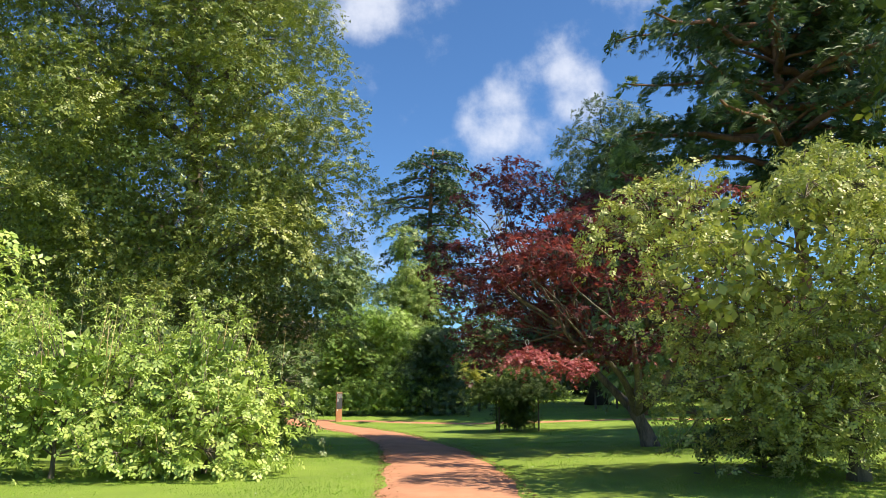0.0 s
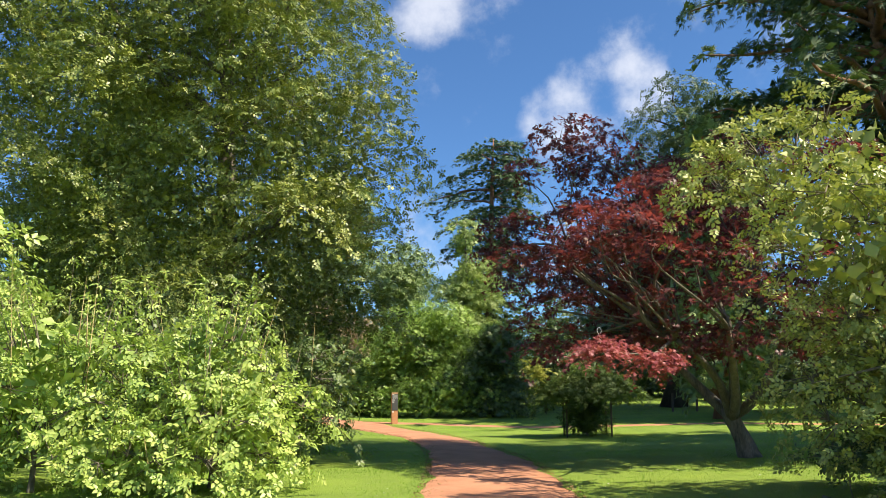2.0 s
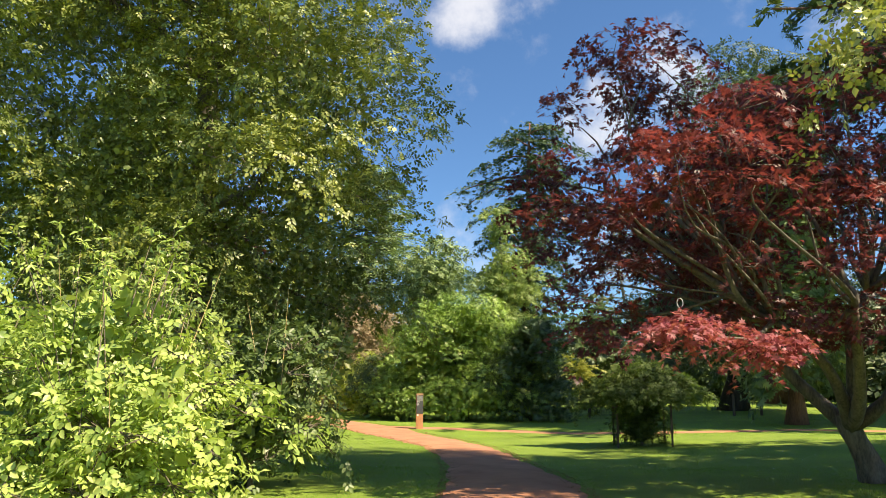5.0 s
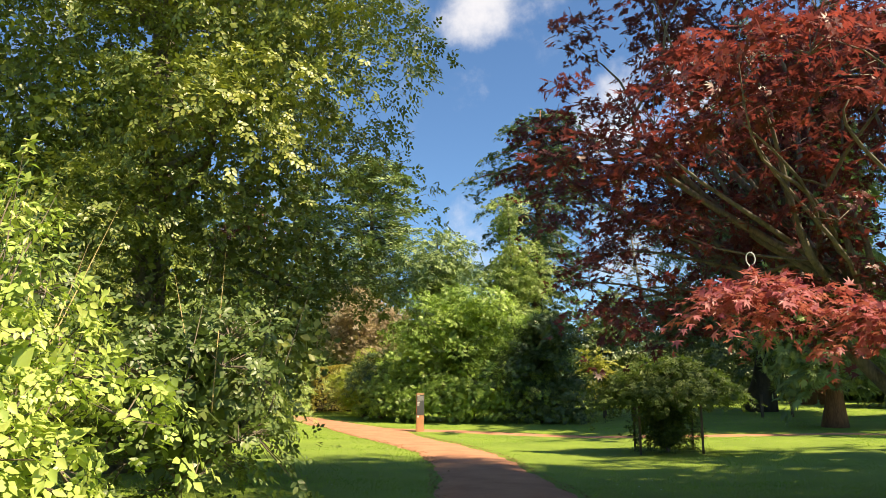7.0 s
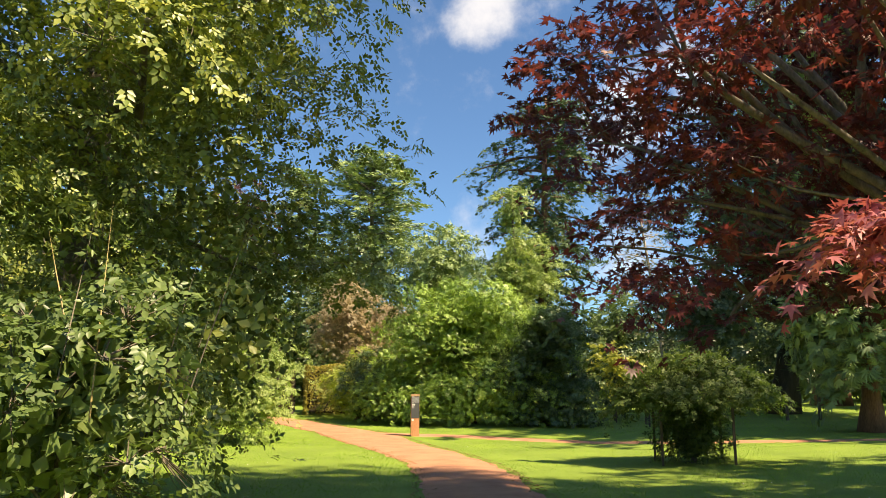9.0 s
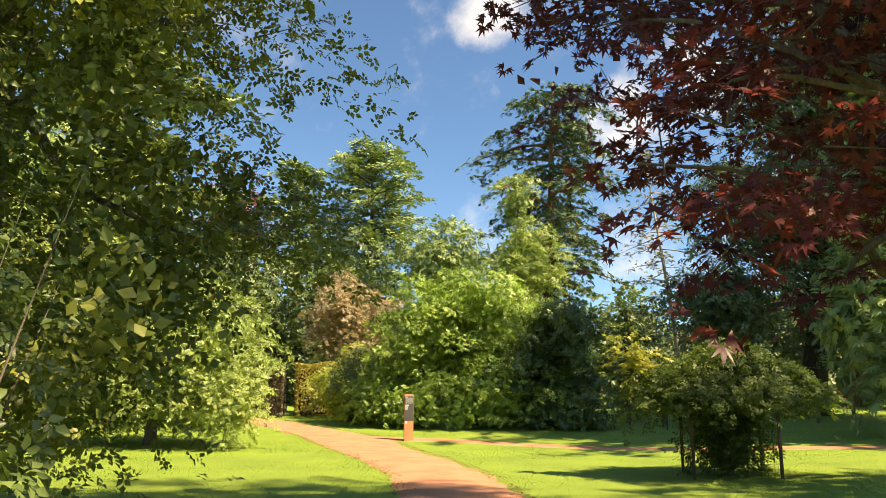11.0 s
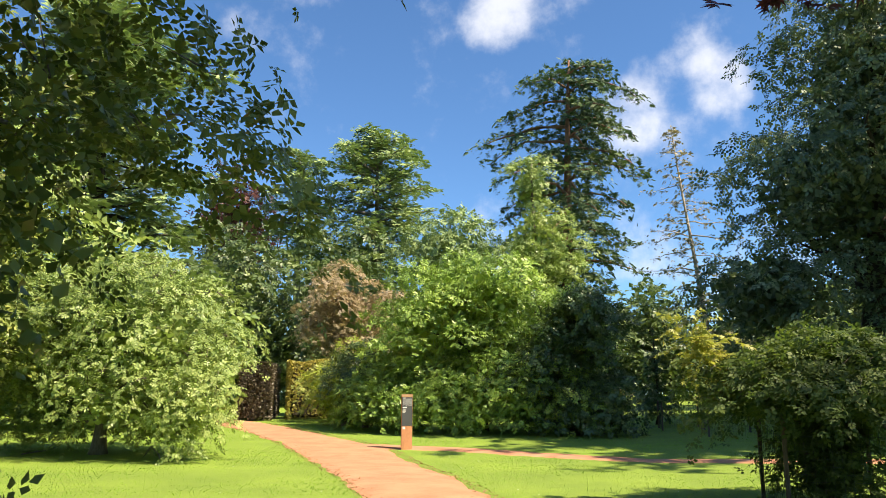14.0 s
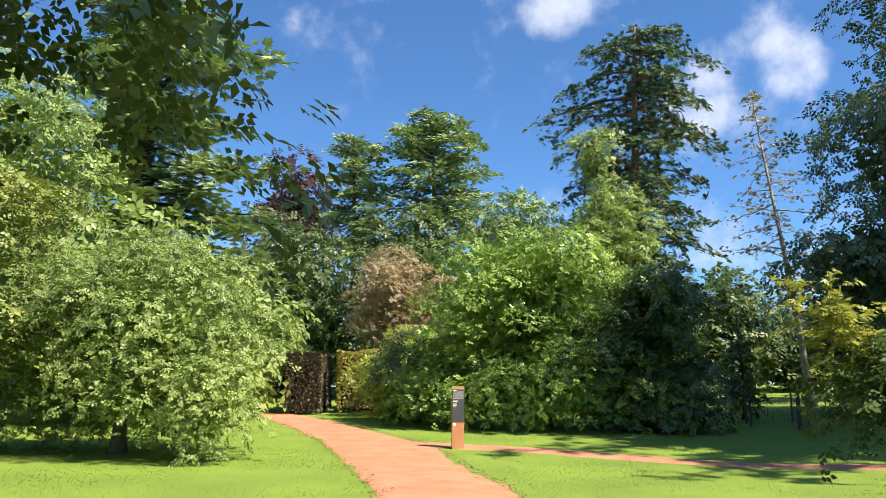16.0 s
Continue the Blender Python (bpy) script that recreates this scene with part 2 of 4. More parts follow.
def turned_group(leaf, faces, places, tilt):
    """Several leaves of one twig in one plane: places give stalk point, length and turn."""
    pts, tris = [], []
    for i, ((x, y), ln, turn) in enumerate(places):
        o = len(pts)
        for a, b, c in leaf:
            u, v = a * math.cos(turn) - b * math.sin(turn), a * math.sin(turn) + b * math.cos(turn)
            pts.append((x + u * ln, y + v * ln, (c + tilt * (0.5 if i % 2 else -0.5) * b - 0.1 * a * abs(turn)) * ln + 0.03 * (i % 3)))
        tris += [tuple(o + q for q in t) for t in faces]
    return tuple(pts), tuple(tris)


def leaf_group(places, width, plain=False):
    w = width / 2
    if plain:
        return turned_group(((0, 0, 0), (0.42, w, 0.06), (1, 0, -0.12), (0.42, -w, 0.06)), ((0, 2, 1), (0, 3, 2)), places, 0.5)
    return turned_group(((0, 0, 0), (0.3, w, 0.06), (0.7, w * 0.75, 0.0), (1, 0, -0.12), (0.42, -w, 0.06)), ((0, 2, 1), (0, 3, 2), (0, 4, 3)), places, 0.5)


def star_group(places):
    return turned_group(STAR, STAR_FACES, places, 0.3)


SHAPES = {
    "ovate": (((0, 0, 0), (0.42, 0.5, 0.1), (1, 0, -0.08), (0.42, -0.5, 0.1)), ((0, 2, 1), (0, 3, 2))),
    "star": (STAR, STAR_FACES),
    "sprig": leaf_group((((0.55, 0.0), 0.45, 0.0), ((0.36, 0.02), 0.44, 0.95), ((0.3, -0.02), 0.44, -0.9), ((0.08, 0.02), 0.4, 1.25), ((0.02, -0.02), 0.42, -1.2)), 0.62),
    "fine_sprig": leaf_group((((0.55, 0.0), 0.45, 0.0), ((0.36, 0.02), 0.44, 0.95), ((0.3, -0.02), 0.44, -0.9), ((0.08, 0.02), 0.4, 1.25), ((0.02, -0.02), 0.42, -1.2)), 0.66, True),
    "maple_sprig": star_group((((0.3, 0.0), 0.62, 0.1), ((0.15, 0.05), 0.55, 1.15), ((0.1, -0.05), 0.58, -1.1))),
    "tuft": (((0, 0, 0), (0.2, -0.55, 0.0), (0.32, -0.42, 0.04), (0.45, -0.48, -0.05), (0.5, -0.25, 0.05), (0.85, -0.3, -0.08), (0.55, -0.08, 0.06), (1.0, 0.0, -0.1), (0.55, 0.14, 0.05), (0.82, 0.34, -0.08), (0.48, 0.3, 0.04), (0.42, 0.52, -0.05), (0.3, 0.42, 0.03), (0.18, 0.5, 0.0)),
             ((0, 1, 2), (0, 3, 4), (0, 5, 6), (0, 7, 8), (0, 9, 10), (0, 11, 12))),
    "blade": (((0, 0.5, 0), (0, -0.5, 0), (1, 0, 0.25)), ((0, 1, 2),)),
}


LEAF_AREA = {"sprig": 0.5, "fine_sprig": 0.44, "maple_sprig": 0.5, "tuft": 0.3}


def leaf_mesh(name, p, d, n, length, width, mat, parent, shape="ovate"):
    """All the leaves of one crown: p stalk points, d directions, n upper sides."""
    pts, tris = SHAPES[shape]
    d = unit(d)
    s = unit(np.cross(d, n))
    n = np.cross(s, d)
    k = len(pts)
    v = np.empty((len(p), k, 3))
    for i, (a, b, c) in enumerate(pts):
        v[:, i] = p + d * (a * length)[:, None] + s * (b * width)[:, None] + n * (c * length)[:, None]
    t = (np.arange(len(p)) * k)[:, None, None] + np.array(tris)[None]
    return tri_mesh(name, v.reshape(-1, 3), t.reshape(-1, 3), mat, parent)


def spray_leaves(base, out, count, reach, length, lift=0.1, droop=0.25, flat=0.7, jitter=0.35):
    """Leaves set alternately along short twigs that start at base and grow along out."""
    m = len(base)
    axis = unit(out + rng.normal(scale=0.45, size=(m, 3)) + np.array([0, 0, lift]))
    r = reach * rng.uniform(0.6, 1.3, m)
    f = (np.arange(count) + 0.6) / count
    pos = base[:, None] + axis[:, None] * (f[None, :, None] * r[:, None, None])
    pos[..., 2] -= (f ** 2)[None] * r[:, None] * droop
    side = unit(np.cross(axis, np.array([0, 0, 1.0]) + rng.normal(scale=0.3, size=(m, 3))))
    sign = np.where(np.arange(count) % 2 == 0, 1.0, -1.0)
    d = axis[:, None] * 0.55 + side[:, None] * sign[None, :, None] * 0.8 + rng.normal(scale=jitter, size=(m, count, 3))
    d[..., 2] -= droop
    n = np.array([0, 0, 1.0]) * flat + out[:, None] * (1 - flat) + rng.normal(scale=jitter, size=(m, count, 3))
    ln = length * rng.uniform(0.6, 1.25, (m, count))
    return pos.reshape(-1, 3), unit(d).reshape(-1, 3), unit(n).reshape(-1, 3), ln.ravel()


def clumps_in(blobs, number, size, shell=0.55):
    """Places of leaf clumps in a crown made of egg-shaped blobs (x, y, z, rx, ry, rz)."""
    blobs = np.array(blobs, float)
    area = (blobs[:, 3] * blobs[:, 4] + blobs[:, 3] * blobs[:, 5] + blobs[:, 4] * blobs[:, 5])
    pick = rng.choice(len(blobs), number, p=area / area.sum())
    b = blobs[pick]
    r = rng.uniform(shell ** 3, 1.0, number) ** (1 / 3)
    dirs = rand_dirs(number)
    c = b[:, :3] + dirs * b[:, 3:] * r[:, None] * 0.88
    return c, size * rng.uniform(0.6, 1.35, number), unit(dirs / b[:, 3:])


def clump_sprays(c, size, per, squash=0.75, under=0.35):
    """Points over the skins of the clumps, fewer below."""
    m = len(c)
    d = rand_dirs(m * per).reshape(m, per, 3)
    low = (d[..., 2] < -0.15) & (rng.uniform(size=(m, per)) > under)
    d[..., 2] = np.where(low, -d[..., 2], d[..., 2])
    rr = rng.uniform(0.35, 1.0, (m, per)) ** 0.5
    p = c[:, None] + d * (size[:, None] * rr)[..., None] * np.array([1, 1, squash])
    return p.reshape(-1, 3), d.reshape(-1, 3)


def spread_pads(blobs, number, size, shell=0.7):
    """Evenly spaced places of leafy boughs over the skin of a crown of egg-shaped blobs (x, y, z, rx, ry, rz)."""
    blobs = np.array(blobs, float)
    area = blobs[:, 3] * blobs[:, 4] + blobs[:, 3] * blobs[:, 5] + blobs[:, 4] * blobs[:, 5]
    b = blobs[rng.choice(len(blobs), number * 7, p=area ** 0.6 / np.sum(area ** 0.6))]
    dirs = rand_dirs(len(b))
    c = b[:, :3] + dirs * np.maximum(b[:, 3:] - 0.5 * size, 0.3 * b[:, 3:]) * rng.uniform(shell, 1.06, len(b))[:, None]
    depth = np.min(np.linalg.norm((c[:, None] - blobs[None, :, :3]) / blobs[None, :, 3:], axis=2), axis=1)
    ok = (depth > shell * 0.72) & (c[:, 2] > size * 0.2)
    c, dirs = c[ok], unit(dirs / b[:, 3:])[ok]
    gap = np.full(len(c), 1e9)
    pick = []
    k = 0
    for _ in range(min(number, len(c))):
        pick.append(k)
        gap = np.minimum(gap, np.linalg.norm((c - c[k]) * np.array([1, 1, 1.3]), axis=1))
        k = int(np.argmax(gap * rng.uniform(0.45, 1.0, len(gap))))
    return c[pick], size * rng.uniform(0.5, 1.4, len(pick)), dirs[pick]


def lumpy(blobs, number, size):
    """Breaks the smooth blobs of a crown into many smaller billows with hollows between them."""
    c, s, o = spread_pads(blobs, number, size, 0.72)
    s = np.minimum(s, 1.12 * size)
    flat = rng.uniform(0.55, 0.85, len(c))
    skirt = np.array([b for b in blobs if b[2] < 2.0]).reshape(-1, 6)
    return np.concatenate([np.concatenate([c, np.stack([s, s * rng.uniform(0.8, 1.1, len(c)), s * flat], 1)], axis=1), skirt])


def bough_leaves(c, size, out, length, width, shape="fine_sprig", cover=1.15, tip=0.55, dome=0.38, droop=0.1, jitter=0.32, sprigs=0.2, level=0.15):
    """Leaves shingled over drooping boughs: c centres, size half-widths, out the outward directions."""
    o = out.copy()
    o[:, 2] = np.maximum(o[:, 2], -0.25)
    up = np.array([0, 0, 1.0])
    nrm = unit(o * tip + up + rng.normal(scale=0.2, size=o.shape))
    flat_out = o * np.array([1, 1, 0]) + rng.normal(scale=0.15, size=o.shape)
    ta = unit(flat_out - nrm * np.sum(flat_out * nrm, axis=1, keepdims=True))
    sa = np.cross(nrm, ta)
    per = np.maximum(6, cover * 3.3 * size ** 2 / (LEAF_AREA[shape] * length ** 2 * width * 0.85)).astype(int)
    k = np.repeat(np.arange(len(c)), per)
    m = len(k)
    rho, th = np.sqrt(rng.uniform(0, 1, m)), rng.uniform(0, 2 * math.pi, m)
    f1, f2 = rng.uniform(0, 6.3, len(c))[k], rng.uniform(0, 6.3, len(c))[k]
    edge = 1 + 0.22 * np.sin(2 * th + f1) + 0.16 * np.sin(5 * th + f2) + 0.1 * np.sin(9 * th + f1 + f2)
    far = rng.uniform(size=m) < sprigs
    spoke = np.round((th + f1) / 0.7) * 0.7 - f1
    th = np.where(far, spoke + rng.normal(scale=0.06, size=m), th)
    rho = np.where(far, rng.uniform(0.8, 1.25, m), rho) * edge
    s = size[k]
    ca, sb = np.cos(th), np.sin(th)
    rise = dome * (1 - np.minimum(rho, 1.5) ** 2) + rng.normal(scale=0.09, size=m) - 0.35 * (rng.uniform(size=m) < 0.2) * rng.uniform(size=m)
    p = c[k] + ta[k] * (rho * ca * s * 1.12)[:, None] + sa[k] * (rho * sb * s * 0.9)[:, None] + nrm[k] * (rise * s)[:, None]
    p[:, 2] -= droop * s * np.maximum(rho * ca, 0) ** 2 * 0.6
    radial = ta[k] * ca[:, None] + sa[k] * sb[:, None]
    d = radial * 0.7 + rng.normal(scale=0.6, size=(m, 3)) - up * droop * 0.6
    d -= nrm[k] * (np.sum(d * nrm[k], axis=1) * level)[:, None]
    n = nrm[k] + radial * (1.5 * dome * rho)[:, None] + rng.normal(scale=jitter, size=(m, 3))
    ln = length * rng.uniform(0.6, 1.3, m)
    return p, unit(d), unit(n), ln


def tube(path, radii, sides=8, wobble=0.0):
    path = np.array(path, float)
    verts, faces = [], []
    tang = unit(np.gradient(path, axis=0))
    ref = np.array([1.0, 0.2, 0.1])
    for i, (p, t, r) in enumerate(zip(path, tang, radii)):
        a = unit(np.cross(t, ref))
        b = np.cross(t, a)
        for k in range(sides):
            w = 2 * math.pi * k / sides
            rr = r * (1 + wobble * math.sin(3 * w + i * 0.7) + wobble * 0.6 * math.sin(5 * w - i * 0.9))
            verts.append(p + (a * math.cos(w) + b * math.sin(w)) * rr)
        if i:
            o = (i - 1) * sides
            for k in range(sides):
                q = (k + 1) % sides
                faces.append((o + k, o + q, o + sides + q, o + sides + k))
    faces.append(tuple(range(sides)[::-1]))
    faces.append(tuple(len(verts) - sides + k for k in range(sides)))
    return verts, faces


def bent(a, b, sag=0.15, steps=9, rise=0.0):
    """A crooked way from a to b."""
    a, b = np.array(a, float), np.array(b, float)
    f = np.linspace(0, 1, steps)[:, None]
    ln = np.linalg.norm(b - a)
    o1, o2 = rng.normal(scale=sag * ln * 0.5, size=3), rng.normal(scale=sag * ln * 0.25, size=3)
    o1[2] += rise * ln
    return a + (b - a) * f + np.sin(np.pi * f) * o1 + np.sin(2 * np.pi * f) * o2


def trunk_part(parent, path, radii, mat, sides=14, wobble=0.07, name="trunk"):
    v, f = tube(path, radii, sides, wobble)
    return mesh_object(name, v, f, mat, parent)


def limb_parts(parent, stem, ends, r0, mat, rise=0.1, low=0.25, high=0.95, sides=7):
    """Limbs that leave the stem below their ends and taper towards them."""
    stem = np.array(stem)
    for e in ends:
        want = e[2] - 0.55 * np.linalg.norm(e[:2] - stem[0, :2])
        lo, hi = stem[0, 2] + low * (stem[-1, 2] - stem[0, 2]), stem[0, 2] + high * (stem[-1, 2] - stem[0, 2])
        z = min(max(want, lo), hi)
        i = int(np.argmin(np.abs(stem[:, 2] - z)))
        path = bent(stem[i], e, 0.12, 9, rise)
        f = np.linspace(0, 1, 9)
        r = r0 * (1 - 0.6 * (stem[i, 2] - stem[0, 2]) / max(stem[-1, 2] - stem[0, 2], 0.1)) * rng.uniform(0.7, 1.1)
        v, fc = tube(path, r * (1 - 0.88 * f), sides, 0.04)
        mesh_object("limb", v, fc, mat, parent)


def twig_mesh(parent, base, tip, r, mat):
    """Thin three-sided twigs, all of one crown."""
    a = unit(np.cross(tip - base, rng.normal(size=base.shape)))
    b = unit(np.cross(tip - base, a))
    ring = [a * r, (-0.5 * a + 0.87 * b) * r, (-0.5 * a - 0.87 * b) * r]
    v = np.stack([base + q for q in ring] + [tip], axis=1)
    t = (np.arange(len(base)) * 4)[:, None, None] + np.array([(0, 1, 3), (1, 2, 3), (2, 0, 3)])[None]
    tagged(tri_mesh("fine_branching", v.reshape(-1, 3), t.reshape(-1, 3), mat, parent), kind="stuff")


def inner_foliage(parent, blobs, n, size, mat, reach=0.6):
    """Large shaded leaves deep in a crown."""
    b = np.array(blobs, float)
    b = b[rng.choice(len(b), n, p=np.prod(b[:, 3:], axis=1) ** 0.67 / np.sum(np.prod(b[:, 3:], axis=1) ** 0.67))]
    c = b[:, :3] + rand_dirs(n) * b[:, 3:] * (reach * rng.uniform(0.1, 1.0, n) ** 0.5)[:, None]
    c = c[c[:, 2] > size * 0.6]
    ln = size * rng.uniform(0.6, 1.2, len(c))
    tagged(leaf_mesh("inner_foliage", c, rand_dirs(len(c)), rand_dirs(len(c)), ln, ln * 0.75, mat, parent), kind="stuff")


def tree(name, at, height, radius, blobs, pads, size, length, mat, bark, label, category="tree", shape="fine_sprig", width=0.9, limbs=10, lean=(0, 0), twigs=0, group="",
         limb_r=0.45, inner=0, inner_size=0.4, cover=1.15, tip=0.55, dome=0.38, droop=0.08, jitter=0.32, sprigs=0.2, shell=0.7, lumps=0, lump=1.0):
    """A tree or bush: trunk, limbs and a crown of leafy boughs. Blobs are given from its foot."""
    x, y = at
    ob = tagged(new(name), label, category, group)
    ob.location = (x, y, gz(x, y))
    f = np.linspace(0, 1, 12)
    path = np.stack([lean[0] * f + 0.012 * height * np.sin(f * 5), lean[1] * f + 0.01 * height * np.sin(f * 4 + 1), f * height - 0.12], axis=1)
    trunk_part(ob, path, radius * (1 - 0.85 * f) * (1 + 0.75 * np.exp(-f * height / (radius * 2.2))), bark)
    c, s, o = spread_pads(lumpy(blobs, lumps, lump) if lumps else blobs, pads, size, shell)
    if limbs:
        limb_parts(ob, path, (c - o * s[:, None] * 0.4)[rng.permutation(len(c))[:limbs]], radius * limb_r, bark)
    leaves = bough_leaves(c, s, o, length, width, shape, cover, tip, dome, droop, jitter, sprigs)
    keep = leaves[0][:, 2] > 0.03
    q, dd, nn, ln = (a[keep] for a in leaves)
    leaf_mesh("crown", q, dd, nn, ln, ln * width, mat, ob, shape)
    if inner:
        inner_foliage(ob, blobs, inner, inner_size, mat)
    if twigs:
        k, j = rng.integers(0, len(c), twigs), rng.integers(0, len(q), twigs * 12).reshape(twigs, 12)
        j = j[np.arange(twigs), np.argmin(np.linalg.norm(q[j] - c[k][:, None], axis=2), axis=1)]
        k = np.argmin(np.linalg.norm(q[j][:, None] - c[None], axis=2), axis=1)
        twig_mesh(ob, c[k] - o[k] * s[k][:, None] * 0.5, q[j] + dd[j] * 0.1, 0.011, bark)
    return ob


# ---------- ground, paths ----------
def build_ground():
    xs = np.concatenate([[-600, -300, -150, -80], np.arange(-50, 50.1, 1.25), [80, 150, 300, 600]])
    ys = np.concatenate([[-600, -300, -100, -40], np.arange(-20, 100.1, 1.25), [150, 300, 600]])
    gx, gy = np.meshgrid(xs, ys)
    z = ground_z(gx, gy) + 0.012 * np.sin(gx * 0.9 + 1.3 * np.sin(gy * 0.5)) * np.sin(gy * 0.7)
    v = np.stack([gx, gy, z], -1).reshape(-1, 3)
    w = len(xs)
    i = np.arange(len(ys) - 1)[:, None] * w + np.arange(w - 1)[None]
    i = i.ravel()
    t = np.concatenate([np.stack([i, i + 1, i + w + 1], 1), np.stack([i, i + w + 1, i + w], 1)])
    ob = tri_mesh("ground", v, t, TURF)
    return tagged(ob, "mown green lawn of an arboretum with dappled shade", "lawn", kind="structure")


MAIN = [(0.2, -12, 2.4), (0.2, 4, 2.4), (0.18, 12, 2.4), (-0.1, 17, 2.45), (-0.55, 21.5, 2.35), (-1.35, 25.5, 2.1), (-2.2, 29.3, 2.05), (-3.6, 33, 2.15),
        (-5.2, 36.3, 2.4), (-7.2, 40.2, 2.7), (-9.9, 44.1, 2.4), (-13.3, 48.5, 2.2), (-18, 53.5, 2.2), (-26, 60, 2.2)]
CROSS = [(-7.6, 41.6, 1.7), (-5.4, 41.35, 1.25), (-2.8, 40.6, 1.05), (-0.27, 39.5, 1.0), (3.5, 38.7, 0.9), (9, 37.6, 0.9), (20, 36, 0.9), (34, 35, 0.9)]


def path_line(rows, step=0.3):
    """A smooth line with widths through the rows."""
    r = np.array(rows, float)
    s = np.concatenate([[0], np.cumsum(np.linalg.norm(np.diff(r[:, :2], axis=0), axis=1))])
    g = np.gradient(r, s, axis=0)
    out = []
    for a in np.arange(0, s[-1], step):
        i = min(np.searchsorted(s, a, side="right") - 1, len(r) - 2)
        h = s[i + 1] - s[i]
        u = (a - s[i]) / h
        out.append((2 * u ** 3 - 3 * u ** 2 + 1) * r[i] + (u ** 3 - 2 * u ** 2 + u) * h * g[i] + (3 * u ** 2 - 2 * u ** 3) * r[i + 1] + (u ** 3 - u ** 2) * h * g[i + 1])
    return np.array(out)


def build_path(name, rows, rise, label):
    line = path_line(rows)
    t = unit(np.gradient(line[:, :2], axis=0))
    nrm = np.stack([-t[:, 1], t[:, 0]], 1)
    n, cols = len(line), 7
    wob = lambda seed: 0.05 * np.sin(np.arange(n) * 0.55 + seed) + 0.035 * np.sin(np.arange(n) * 1.37 + 2 * seed) + rng.normal(scale=0.02, size=n)
    wl, wr = line[:, 2] / 2 + wob(1.0), line[:, 2] / 2 + wob(4.0)
    v = np.empty((n, cols, 3))
    for k in range(cols):
        a = k / (cols - 1)
        off = wl * (1 - a) - wr * a
        xy = line[:, :2] + nrm * off[:, None]
        v[:, k, :2] = xy
        v[:, k, 2] = ground_z(xy[:, 0], xy[:, 1]) + rise + 0.02 * math.sin(math.pi * a) - (0.03 if k in (0, cols - 1) else 0)
    i = (np.arange(n - 1)[:, None] * cols + np.arange(cols - 1)[None]).ravel()
    tr = np.concatenate([np.stack([i, i + cols, i + cols + 1], 1), np.stack([i, i + cols + 1, i + 1], 1)])
    ob = tri_mesh(name, v.reshape(-1, 3), tr, GRAVEL)
    return tagged(ob, label, "path", kind="structure")


build_ground()
build_path("path_main", MAIN, 0.022, "winding path of compacted red gravel across the lawn")
build_path("path_side", CROSS, 0.018, "narrow side path of red gravel branching off")

# ---------- trees and shrubs near the walk ----------
tree("lime_tree", (-8.5, 24.3), 21.0, 0.42, [(0, 0, 13.5, 5.0, 4.6, 7.0), (3.4, -2.3, 7.6, 2.8, 2.4, 3.6), (1.9, -2.2, 11.5, 2.8, 2.5, 3.5), (-2.5, -2.0, 8.0, 4.5, 3.6, 4.5), (1.8, -1.6, 5.2, 3.1, 2.5, 3.2), (-4.5, -1, 5.5, 4, 3.5, 3.5), (3.8, -2.2, 5.1, 1.5, 1.4, 1.7), (3.5, -1.6, 3.8, 1.3, 1.2, 1.5),
      (0, -2.4, 6.5, 3.8, 2.2, 3.5), (1.4, -2.2, 2.4, 2.6, 1.8, 1.5), (0.6, -1.0, 15.5, 4.0, 3.6, 4.5), (-5.0, -1.2, 12.0, 4.0, 3.4, 5.0), (1.9, 1.3, 4.6, 1.4, 1.3, 1.3), (3.5, 0.1, 4.0, 1.7, 1.4, 1.7), (3.6, -0.4, 2.4, 1.5, 1.4, 1.4), (4.7, -3.1, 2.3, 0.7, 0.8, 1.1),
      (3.5, -0.6, 2.9, 1.1, 1.1, 1.3), (2.0, -0.2, 2.9, 1.6, 1.8, 1.4), (3.0, -1.9, 1.6, 1.2, 1.1, 1.5), (1.6, -1.2, 1.3, 1.4, 1.3, 1.2)], 560, 0.85, 0.21, LIME, BARK, "tall broad lime tree with dense green leaves and low branches", limbs=26, twigs=900, inner=26000, inner_size=0.16, cover=0.8, tip=0.5, dome=0.34, droop=0.15, jitter=0.45, shell=0.8, lumps=145, lump=1.6)


def shoots(thing, blobs, n, mat):
    """Long upright shoots and dry stalks that stand out of a shrub."""
    b = np.array(blobs)[rng.integers(0, len(blobs), n)]
    a, f = rng.uniform(0, 6.3, n), rng.uniform(0.3, 1.0, n)
    foot = np.stack([b[:, 0] + np.cos(a) * b[:, 3] * f * 0.8, b[:, 1] + np.sin(a) * b[:, 4] * f * 0.8, b[:, 2]], 1)
    lean = np.stack([np.cos(a) * 0.45 * f, np.sin(a) * 0.45 * f, np.ones(n)], 1) + rng.normal(scale=0.12, size=(n, 3))
    ln = b[:, 5] * rng.uniform(0.9, 1.75, n)
    tip = foot + unit(lean) * ln[:, None]
    dry = np.arange(n) % 5 == 0
    twig_mesh(thing, foot[dry], tip[dry], 0.012, STRAW)
    twig_mesh(thing, foot[~dry], tip[~dry], 0.012, BARK)
    k = np.repeat(np.arange(n)[~dry], 9)
    u = rng.uniform(0.35, 1.0, len(k))[:, None]
    q, d, nn, lf = spray_leaves(foot[k] * (1 - u) + tip[k] * u, rand_dirs(len(k)) * np.array([1, 1, 0.3]), 6, 0.22, 0.1, 0.2, 0.5, 0.7, 0.4)
    tagged(leaf_mesh("shoot_foliage", q, d, nn, lf, lf * 0.45, mat, thing), kind="stuff")


